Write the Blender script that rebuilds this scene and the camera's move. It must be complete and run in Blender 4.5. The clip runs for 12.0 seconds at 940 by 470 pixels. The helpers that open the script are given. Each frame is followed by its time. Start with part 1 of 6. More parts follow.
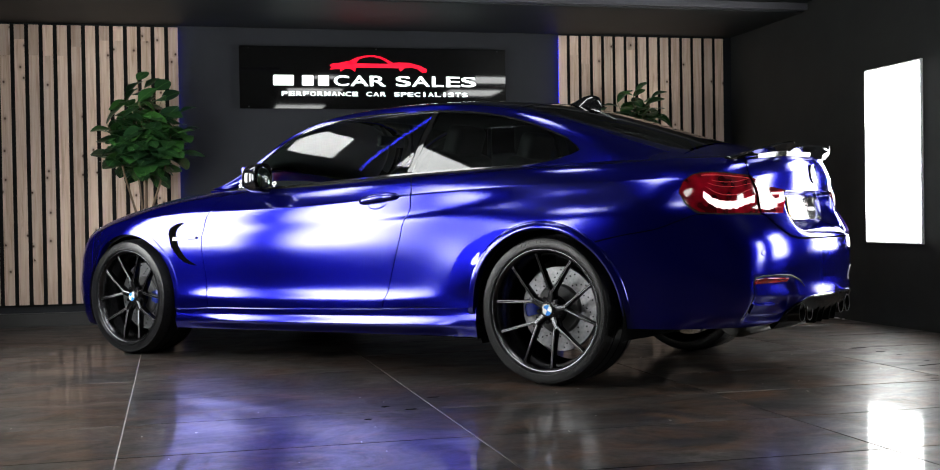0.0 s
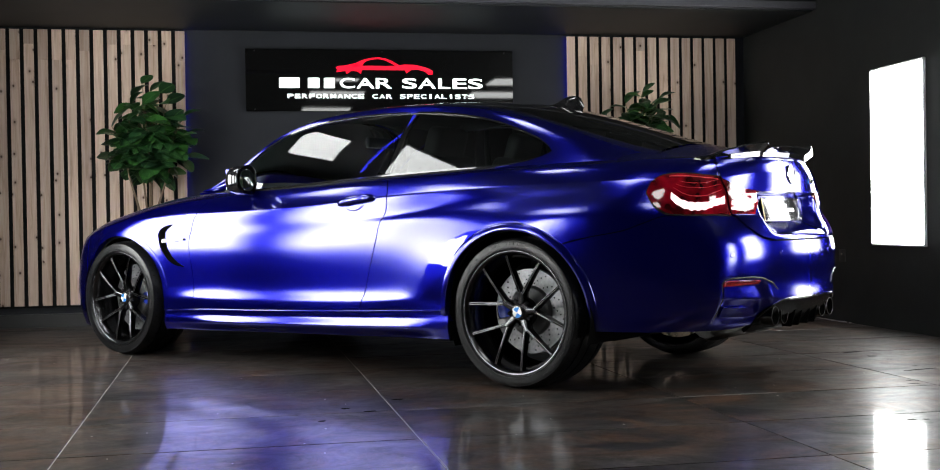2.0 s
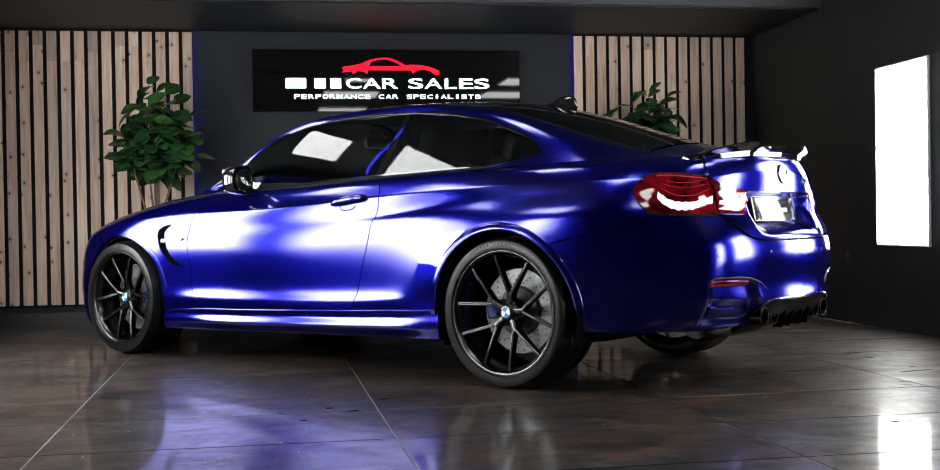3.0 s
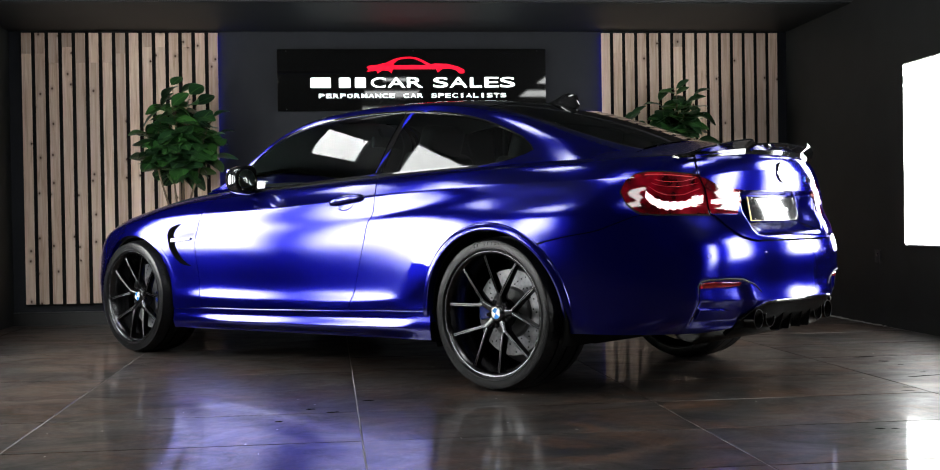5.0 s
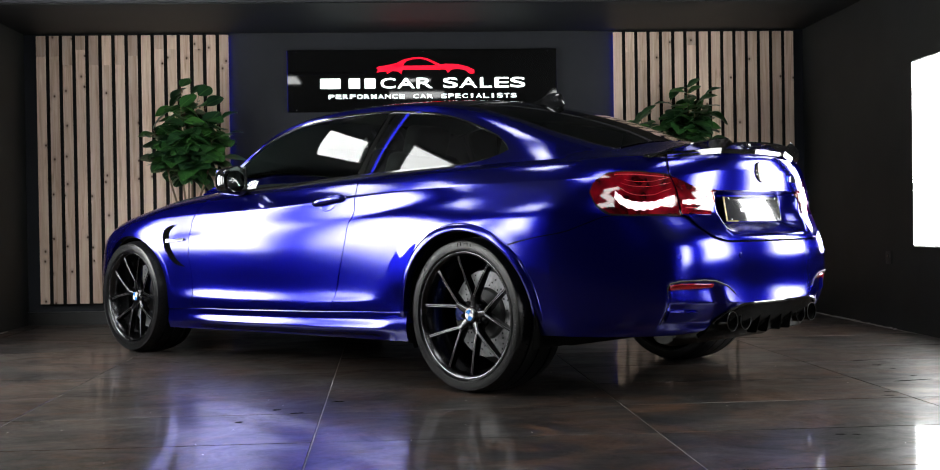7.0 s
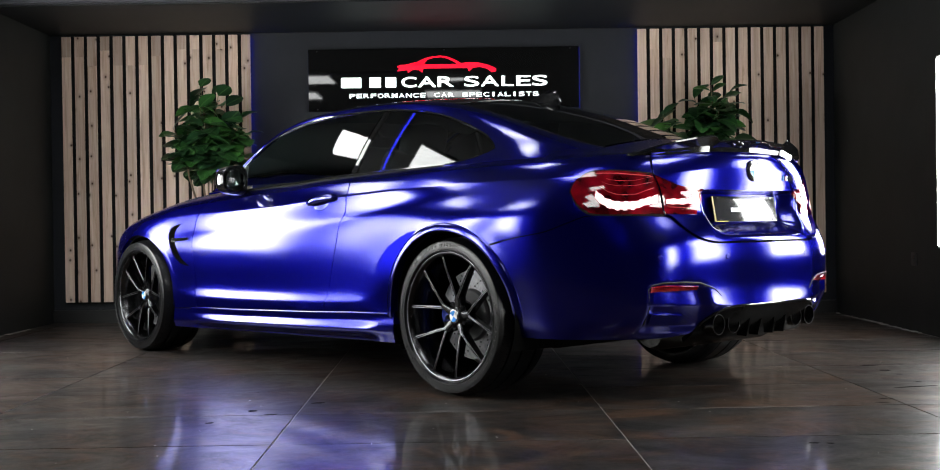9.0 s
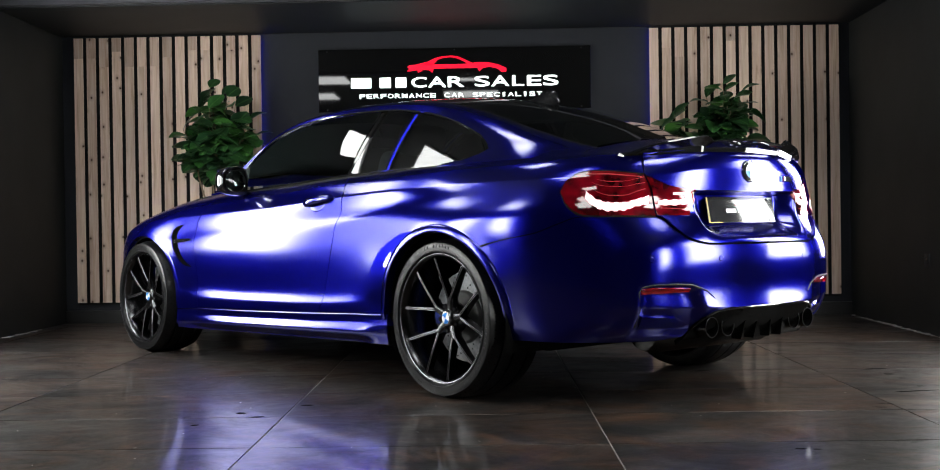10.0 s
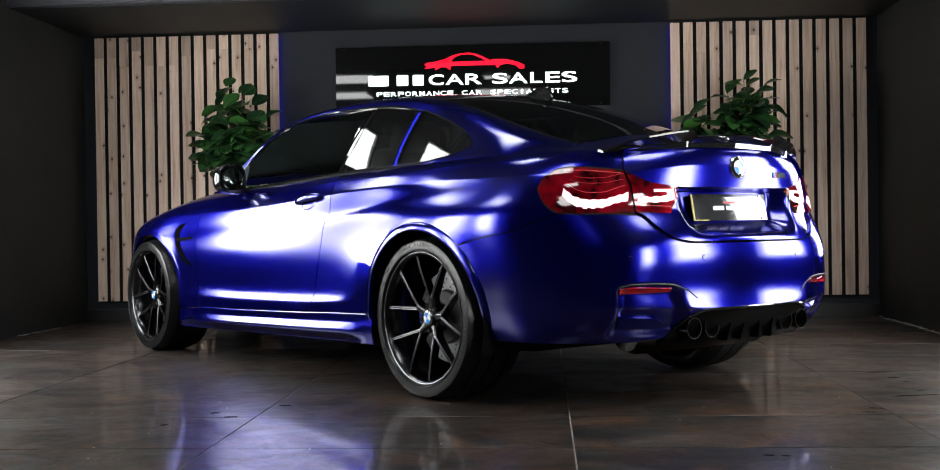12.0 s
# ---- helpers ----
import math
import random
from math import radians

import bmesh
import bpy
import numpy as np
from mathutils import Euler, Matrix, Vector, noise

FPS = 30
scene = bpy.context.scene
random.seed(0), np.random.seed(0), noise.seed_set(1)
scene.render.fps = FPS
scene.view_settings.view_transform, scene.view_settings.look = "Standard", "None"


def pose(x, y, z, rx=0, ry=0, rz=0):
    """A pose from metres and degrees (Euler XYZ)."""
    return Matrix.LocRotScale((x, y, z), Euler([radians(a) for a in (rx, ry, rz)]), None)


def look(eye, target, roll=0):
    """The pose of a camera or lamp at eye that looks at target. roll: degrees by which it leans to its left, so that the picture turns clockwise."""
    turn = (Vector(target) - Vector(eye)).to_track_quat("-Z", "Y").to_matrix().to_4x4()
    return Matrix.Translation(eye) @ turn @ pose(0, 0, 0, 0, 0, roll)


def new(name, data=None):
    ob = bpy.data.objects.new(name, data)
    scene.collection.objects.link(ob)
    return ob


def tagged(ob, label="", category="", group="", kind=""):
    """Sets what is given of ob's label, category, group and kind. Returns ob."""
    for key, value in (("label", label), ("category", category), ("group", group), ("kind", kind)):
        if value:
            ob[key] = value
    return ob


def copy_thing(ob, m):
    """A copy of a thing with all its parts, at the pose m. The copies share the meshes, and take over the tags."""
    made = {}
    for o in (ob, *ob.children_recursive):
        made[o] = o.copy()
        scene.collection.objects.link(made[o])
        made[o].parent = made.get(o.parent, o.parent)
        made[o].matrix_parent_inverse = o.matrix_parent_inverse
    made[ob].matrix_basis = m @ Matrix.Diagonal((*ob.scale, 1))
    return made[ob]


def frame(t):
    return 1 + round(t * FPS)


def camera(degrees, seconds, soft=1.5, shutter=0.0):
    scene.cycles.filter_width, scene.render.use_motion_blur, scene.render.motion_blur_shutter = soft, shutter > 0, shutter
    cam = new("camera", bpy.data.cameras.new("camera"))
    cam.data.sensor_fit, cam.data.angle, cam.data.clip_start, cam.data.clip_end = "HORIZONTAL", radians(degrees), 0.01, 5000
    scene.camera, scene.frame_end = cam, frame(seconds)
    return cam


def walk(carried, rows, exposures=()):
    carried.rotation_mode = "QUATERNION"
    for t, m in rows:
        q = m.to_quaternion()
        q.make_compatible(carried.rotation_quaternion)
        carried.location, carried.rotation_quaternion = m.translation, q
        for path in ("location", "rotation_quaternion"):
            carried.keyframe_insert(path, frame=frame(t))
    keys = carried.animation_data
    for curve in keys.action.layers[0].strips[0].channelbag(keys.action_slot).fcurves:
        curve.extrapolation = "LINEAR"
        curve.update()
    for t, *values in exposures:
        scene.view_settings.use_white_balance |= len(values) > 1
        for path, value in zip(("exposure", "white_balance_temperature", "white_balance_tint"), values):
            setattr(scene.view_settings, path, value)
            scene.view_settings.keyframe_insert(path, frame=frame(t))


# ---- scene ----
cam = camera(43.4, 12.0, soft=1.05)
METRES, EYE, TILT, LEAN, TURN = 2.317, 0.77, 0.0, 0.0, -12.6
PATH = [
    (0, (0.32, 0.09, 0.76), (0.774, 2.037, 0.732), -0.9),
    (0.5, (0.42, 0.08, 0.759), (0.848, 2.034, 0.732), -0.9),
    (1, (0.513, 0.069, 0.756), (0.918, 2.027, 0.73), -0.9),
    (1.5, (0.601, 0.06, 0.754), (0.988, 2.022, 0.729), -0.9),
    (2, (0.694, 0.041, 0.749), (1.06, 2.007, 0.727), -0.9),
    (2.5, (0.776, 0.023, 0.75), (1.123, 1.993, 0.727), -0.9),
    (3, (0.872, 0.012, 0.745), (1.19, 1.987, 0.724), -0.9),
    (5, (1.233, 0.029, 0.744), (1.434, 2.019, 0.723), -0.9),
    (5.5, (1.324, 0.032, 0.738), (1.501, 2.024, 0.719), -0.9),
    (6, (1.413, 0.025, 0.745), (1.567, 2.019, 0.724), -0.9),
    (6.5, (1.5, 0.032, 0.743), (1.632, 2.028, 0.723), -0.9),
    (7, (1.594, 0.039, 0.737), (1.702, 2.036, 0.719), -0.9),
    (9, (1.948, 0.112, 0.733), (1.945, 2.112, 0.716), -0.8),
    (9.5, (2.031, 0.131, 0.736), (2.001, 2.13, 0.72), -0.8),
    (10, (2.117, 0.162, 0.735), (2.06, 2.161, 0.719), -0.8),
    (10.5, (2.193, 0.184, 0.732), (2.113, 2.183, 0.717), -0.8),
    (11, (2.277, 0.202, 0.732), (2.173, 2.199, 0.716), -0.8),
    (11.5, (2.354, 0.233, 0.727), (2.225, 2.229, 0.713), -0.8),
    (12, (2.439, 0.277, 0.723), (2.281, 2.271, 0.708), -0.8),
]
walk(cam, [(t, look(eye, target, roll)) for t, eye, target, roll in PATH])

# ---- light and world ----
world = bpy.data.worlds.new("world")
scene.world = world
world.use_nodes = True
world.node_tree.nodes["Background"].inputs[0].default_value = (0.02, 0.02, 0.022, 1)
world.node_tree.nodes["Background"].inputs[1].default_value = 0.05
scene.view_settings.exposure = 0.0


# ---- small helpers ----
def link_mesh(name, bm, mat, parent=None, smooth=True, sharp=None):
    """A mesh object out of a bmesh, under parent if one is given."""
    bmesh.ops.recalc_face_normals(bm, faces=bm.faces) if sharp is not None else None
    me = bpy.data.meshes.new(name)
    bm.to_mesh(me)
    bm.free()
    me.materials.append(mat)
    if smooth:
        me.shade_smooth()
        if sharp is not None:
            me.set_sharp_from_angle(angle=radians(sharp))
    ob = new(name, me)
    if parent is not None:
        ob.parent = parent
    return ob


def part(name, bm, material, parent, label="", smooth=True, sharp=35):
    ob = link_mesh(name, bm, material, parent, smooth, sharp)
    return tagged(ob, label)


def thing(name, m, label, category, group="", kind=""):
    ob = new(name)
    ob.empty_display_size = 0.1
    ob.matrix_world = m
    return tagged(ob, label, category, group, kind)


def box_bm(x0, x1, y0, y1, z0, z1, bevel=0.0, seg=2):
    bm = bmesh.new()
    bmesh.ops.create_cube(bm, size=1, matrix=Matrix.LocRotScale(((x0 + x1) / 2, (y0 + y1) / 2, (z0 + z1) / 2), None, (x1 - x0, y1 - y0, z1 - z0)))
    if bevel:
        bmesh.ops.bevel(bm, geom=bm.edges[:], offset=bevel, segments=seg, affect="EDGES", profile=0.6)
    return bm


def lathe_bm(profile, steps=48, axis="y", closed=False):
    """Turns (radius, along) points round an axis."""
    bm = bmesh.new()
    rings = []
    for i in range(steps):
        a = 2 * math.pi * i / steps
        c, s = math.cos(a), math.sin(a)
        rings.append([bm.verts.new((r * c, h, r * s) if axis == "y" else ((r * c, r * s, h) if axis == "z" else (h, r * c, r * s))) for r, h in profile])
    n = len(profile)
    for i in range(steps):
        a, b = rings[i], rings[(i + 1) % steps]
        for k in range(n if closed else n - 1):
            q = (a[k], a[(k + 1) % n], b[(k + 1) % n], b[k])
            if len({v.co.to_tuple(6) for v in q}) > 2:
                try:
                    bm.faces.new(q)
                except ValueError:
                    pass
    bmesh.ops.remove_doubles(bm, verts=bm.verts[:], dist=1e-5)
    bmesh.ops.recalc_face_normals(bm, faces=bm.faces)
    return bm


def tube_bm(points, radius, sides=8, close=False):
    """A round bar along points; radius may be a number or one per point."""
    bm = bmesh.new()
    pts = [Vector(p) for p in points]
    rad = radius if isinstance(radius, (list, tuple)) else [radius] * len(pts)
    rings, side = [], None
    for i, p in enumerate(pts):
        if close:
            t = pts[(i + 1) % len(pts)] - pts[i - 1]
        else:
            t = pts[min(i + 1, len(pts) - 1)] - pts[max(i - 1, 0)]
        t.normalize()
        if side is None:
            side = t.orthogonal().normalized()
        side = (side - t * side.dot(t)).normalized()
        up = t.cross(side)
        rings.append([bm.verts.new(p + rad[i] * (math.cos(2 * math.pi * k / sides) * side + math.sin(2 * math.pi * k / sides) * up)) for k in range(sides)])
    m = len(rings)
    for i in range(m if close else m - 1):
        a, b = rings[i], rings[(i + 1) % m]
        for k in range(sides):
            bm.faces.new((a[k], a[(k + 1) % sides], b[(k + 1) % sides], b[k]))
    if not close:
        bm.faces.new(rings[0][::-1])
        bm.faces.new(rings[-1])
    return bm


def merge_bm(*parts):
    """Joins bmeshes into the first."""
    out = parts[0]
    for other in parts[1:]:
        me = bpy.data.meshes.new("tmp")
        other.to_mesh(me)
        other.free()
        out.from_mesh(me)
        bpy.data.meshes.remove(me)
    return out


def moved(bm, m):
    bmesh.ops.transform(bm, matrix=m, verts=bm.verts[:])
    return bm


def prism_bm(outline, depth, bevel=0.0):
    """A flat outline in x, z pushed out along y from 0 to -depth."""
    bm = bmesh.new()
    f = bm.faces.new([bm.verts.new((x, 0, z)) for x, z in outline])
    r = bmesh.ops.extrude_face_region(bm, geom=[f])
    bmesh.ops.translate(bm, vec=(0, -depth, 0), verts=[v for v in r["geom"] if isinstance(v, bmesh.types.BMVert)])
    bmesh.ops.recalc_face_normals(bm, faces=bm.faces)
    if bevel:
        bmesh.ops.bevel(bm, geom=bm.edges[:], offset=bevel, segments=1, affect="EDGES")
    return bm


# ---- materials ----
def node_mat(name):
    m = bpy.data.materials.new(name)
    m.use_nodes = True
    nt = m.node_tree
    return m, nt, nt.nodes["Principled BSDF"]


def nd(nt, kind, **props):
    n = nt.nodes.new(kind)
    for k, v in props.items():
        if k == "inputs":
            for key, val in v.items():
                n.inputs[key].default_value = val
        elif k == "op":
            n.operation = v
        elif k == "coords":
            nt.links.new(v, n.inputs["Vector"])
    return n


def ramp(nt, fac, stops):
    r = nt.nodes.new("ShaderNodeValToRGB")
    e = r.color_ramp.elements
    while len(e) < len(stops):
        e.new(0.5)
    for k, (p, c) in zip(e, stops):
        k.position, k.color = p, (*c, 1) if len(c) == 3 else c
    nt.links.new(fac, r.inputs[0])
    return r.outputs[0]


def noise_out(nt, scale, detail=4, rough=0.6, stretch=None, distort=0.0, space="Object"):
    tc = nt.nodes.new("ShaderNodeTexCoord")
    v = tc.outputs[space]
    if stretch:
        mp = nt.nodes.new("ShaderNodeMapping")
        mp.inputs["Scale"].default_value = stretch
        nt.links.new(v, mp.inputs[0])
        v = mp.outputs[0]
    n = nd(nt, "ShaderNodeTexNoise", inputs={"Scale": scale, "Detail": detail, "Roughness": rough, "Distortion": distort})
    nt.links.new(v, n.inputs["Vector"])
    return n.outputs["Fac"]


def bump(nt, bsdf, height, strength, dist):
    b = nd(nt, "ShaderNodeBump", inputs={"Strength": strength, "Distance": dist})
    nt.links.new(height, b.inputs["Height"])
    nt.links.new(b.outputs[0], bsdf.inputs["Normal"])


def plain(name, color, rough=0.5, metal=0.0, coat=0.0, wear=0.08, grain=60.0, relief=0.0, ior=1.5):
    """A surface of one colour with faint uneven tone and gloss."""
    m, nt, b = node_mat(name)
    f = noise_out(nt, grain, 5)
    dark = tuple(c * (1 - wear) for c in color)
    light = tuple(min(1, c * (1 + wear)) for c in color)
    nt.links.new(ramp(nt, f, [(0.3, dark), (0.7, light)]), b.inputs["Base Color"])
    g = noise_out(nt, grain * 0.15, 3)
    mr = nd(nt, "ShaderNodeMapRange", inputs={"To Min": rough * 0.88, "To Max": min(1, rough * 1.12)})
    nt.links.new(g, mr.inputs[0])
    nt.links.new(mr.outputs[0], b.inputs["Roughness"])
    b.inputs["Metallic"].default_value = metal
    b.inputs["Coat Weight"].default_value = coat
    b.inputs["Coat Roughness"].default_value = 0.03
    b.inputs["IOR"].default_value = ior
    if relief:
        bump(nt, b, f, relief, 0.002)
    return m


def glow(name, color, strength):
    m, nt, b = node_mat(name)
    b.inputs["Base Color"].default_value = (*color, 1)
    b.inputs["Emission Color"].default_value = (*color, 1)
    b.inputs["Emission Strength"].default_value = strength
    return m


def blue_paint(name, silk):
    """Frozen metallic blue: flake that mirrors blue, under a silky clear coat whose share follows Fresnel. silk: the roughness of the coat."""
    m, nt, b = node_mat(name)
    nt.nodes.remove(b)
    f = noise_out(nt, 900, 2)
    tone = ramp(nt, f, [(0.3, (0.0035, 0.0040, 0.245)), (0.7, (0.0050, 0.0055, 0.29))])
    flake = nd(nt, "ShaderNodeBsdfGlossy", inputs={"Roughness": 0.285})
    flake.distribution = "BECKMANN"
    under = nd(nt, "ShaderNodeBsdfDiffuse", inputs={"Color": (0.0015, 0.0015, 0.075, 1)})
    coat = nd(nt, "ShaderNodeBsdfGlossy", inputs={"Color": (1, 1, 1, 1), "Roughness": silk})
    coat.distribution = "BECKMANN"
    nt.links.new(tone, flake.inputs["Color"])
    body, whole = nt.nodes.new("ShaderNodeMixShader"), nt.nodes.new("ShaderNodeMixShader")
    body.inputs[0].default_value = 0.30
    fr = nd(nt, "ShaderNodeFresnel", inputs={"IOR": 1.65})
    for a, c in ((flake.outputs[0], body.inputs[1]), (under.outputs[0], body.inputs[2]), (fr.outputs[0], whole.inputs[0]), (body.outputs[0], whole.inputs[1]), (coat.outputs[0], whole.inputs[2]), (whole.outputs[0], nt.nodes["Material Output"].inputs[0])):
        nt.links.new(a, c)
    return m


def carbon_weave():
    m, nt, b = node_mat("gloss_carbon_weave")
    tc = nt.nodes.new("ShaderNodeTexCoord")
    ck = nd(nt, "ShaderNodeTexChecker", inputs={"Scale": 260.0, "Color1": (0.004, 0.004, 0.004, 1), "Color2": (0.010, 0.010, 0.011, 1)})
    nt.links.new(tc.outputs["Object"], ck.inputs["Vector"])
    nt.links.new(ck.outputs[0], b.inputs["Base Color"])
    b.inputs["Roughness"].default_value = 0.05
    b.inputs["Coat Weight"].default_value = 0.6
    b.inputs["Coat Roughness"].default_value = 0.03
    return m


def car_glass(name, tint):
    """Tinted glass: what passes is tinted, what mirrors follows Fresnel."""
    m, nt, b = node_mat(name)
    nt.nodes.remove(b)
    tr = nd(nt, "ShaderNodeBsdfTransparent", inputs={"Color": (*tint, 1)})
    gl = nd(nt, "ShaderNodeBsdfGlossy", inputs={"Color": (1, 1, 1, 1), "Roughness": 0.006})
    fr = nd(nt, "ShaderNodeFresnel", inputs={"IOR": 1.52})
    mx = nt.nodes.new("ShaderNodeMixShader")
    nt.links.new(fr.outputs[0], mx.inputs[0])
    nt.links.new(tr.outputs[0], mx.inputs[1])
    nt.links.new(gl.outputs[0], mx.inputs[2])
    nt.links.new(mx.outputs[0], nt.nodes["Material Output"].inputs[0])
    return m


def floor_tile_mat():
    """Dark oxidised-metal porcelain: grey-brown bands, rust and dust under a thin polish that mirrors in part and veils in part."""
    m, nt, b = node_mat("oxide_porcelain_tile")
    nt.nodes.remove(b)
    info = nt.nodes.new("ShaderNodeObjectInfo")
    tc = nt.nodes.new("ShaderNodeTexCoord")
    sc = nd(nt, "ShaderNodeVectorMath", op="SCALE", inputs={"Scale": 37.0})
    cb = nt.nodes.new("ShaderNodeCombineXYZ")
    for k in range(3):
        nt.links.new(info.outputs["Random"], cb.inputs[k])
    nt.links.new(cb.outputs[0], sc.inputs[0])

    def n(scale, detail, rough, stretch=(1, 1, 1), distort=0.0):
        mp = nt.nodes.new("ShaderNodeMapping")
        nt.links.new(tc.outputs["Object"], mp.inputs[0])
        nt.links.new(sc.outputs[0], mp.inputs["Location"])
        mp.inputs["Scale"].default_value = stretch
        t = nd(nt, "ShaderNodeTexNoise", inputs={"Scale": scale, "Detail": detail, "Roughness": rough, "Distortion": distort})
        nt.links.new(mp.outputs[0], t.inputs["Vector"])
        return t.outputs["Fac"]

    def blend(fac, a, c):
        mx = nt.nodes.new("ShaderNodeMix")
        mx.data_type = "RGBA"
        nt.links.new(fac, mx.inputs[0])
        for sock, val in ((mx.inputs[6], a), (mx.inputs[7], c)):
            if isinstance(val, tuple):
                sock.default_value = (*val, 1)
            else:
                nt.links.new(val, sock)
        return mx.outputs[2]
    base = ramp(nt, n(2.6, 14, 0.80, (0.9, 1.15, 1), 0.5), [(0.38, (0.003, 0.003, 0.0032)), (0.48, (0.0105, 0.0098, 0.0094)), (0.57, (0.027, 0.0246, 0.0231)), (0.67, (0.075, 0.069, 0.065))])
    rust = ramp(nt, n(2.3, 14, 0.80, (0.8, 1.35, 1), 1.3), [(0.48, (0, 0, 0)), (0.62, (0.9, 0.9, 0.9))])
    tone = blend(rust, base, (0.058, 0.029, 0.016))
    dark = ramp(nt, n(3.1, 12, 0.78, (0.8, 1.4, 1), 1.4), [(0.56, (0, 0, 0)), (0.68, (0.8, 0.8, 0.8))])
    tone = blend(dark, tone, (0.004, 0.004, 0.004))
    grain = ramp(nt, n(60, 6, 0.75, (0.8, 1.1, 1)), [(0.30, (0.45, 0.45, 0.45)), (0.70, (1.6, 1.6, 1.6))])
    gm = nt.nodes.new("ShaderNodeMix")
    gm.data_type, gm.blend_type = "RGBA", "MULTIPLY"
    gm.inputs[0].default_value = 1.0
    nt.links.new(tone, gm.inputs[6])
    nt.links.new(grain, gm.inputs[7])
    tone = gm.outputs[2]
    dust = ramp(nt, n(150, 2, 0.5), [(0.70, (0, 0, 0)), (0.76, (0.55, 0.55, 0.55))])
    tone = blend(dust, tone, (0.20, 0.19, 0.18))
    scuff = ramp(nt, n(9, 9, 0.75, (1.4, 0.9, 1), 1.6), [(0.62, (0, 0, 0)), (0.72, (0.4, 0.4, 0.4))])
    tone = blend(scuff, tone, (0.06, 0.058, 0.058))
    bp = nd(nt, "ShaderNodeBump", inputs={"Strength": 0.06, "Distance": 0.0012})
    nt.links.new(n(26, 8, 0.7, (0.8, 1.6, 1)), bp.inputs["Height"])
    matt = nt.nodes.new("ShaderNodeBsdfDiffuse")
    nt.links.new(tone, matt.inputs["Color"])
    sharp = nd(nt, "ShaderNodeBsdfGlossy", inputs={"Color": (1, 1, 1, 1)})
    veil = nd(nt, "ShaderNodeBsdfGlossy", inputs={"Color": (1, 1, 1, 1), "Roughness": 0.30})
    mr = nd(nt, "ShaderNodeMapRange", inputs={"From Min": 0.3, "From Max": 0.7, "To Min": 0.03, "To Max": 0.10})
    nt.links.new(n(7, 10, 0.75, (0.8, 1.8, 1)), mr.inputs[0])
    nt.links.new(mr.outputs[0], sharp.inputs["Roughness"])
    for g in (matt, sharp, veil):
        nt.links.new(bp.outputs[0], g.inputs["Normal"])
    gloss, whole = nt.nodes.new("ShaderNodeMixShader"), nt.nodes.new("ShaderNodeMixShader")
    gloss.inputs[0].default_value = 0.46
    fr = nd(nt, "ShaderNodeFresnel", inputs={"IOR": 1.36})
    share = nd(nt, "ShaderNodeMapRange", inputs={"From Min": 0.32, "From Max": 0.68, "To Min": 0.26, "To Max": 0.78})
    nt.links.new(n(3.0, 12, 0.78, (0.9, 1.2, 1), 0.8), share.inputs[0])
    ml = nd(nt, "ShaderNodeMath", op="MULTIPLY")
    nt.links.new(fr.outputs[0], ml.inputs[0])
    nt.links.new(share.outputs[0], ml.inputs[1])
    for a, c in ((sharp.outputs[0], gloss.inputs[1]), (veil.outputs[0], gloss.inputs[2]), (ml.outputs[0], whole.inputs[0]), (matt.outputs[0], whole.inputs[1]), (gloss.outputs[0], whole.inputs[2]), (whole.outputs[0], nt.nodes["Material Output"].inputs[0])):
        nt.links.new(a, c)
    return m


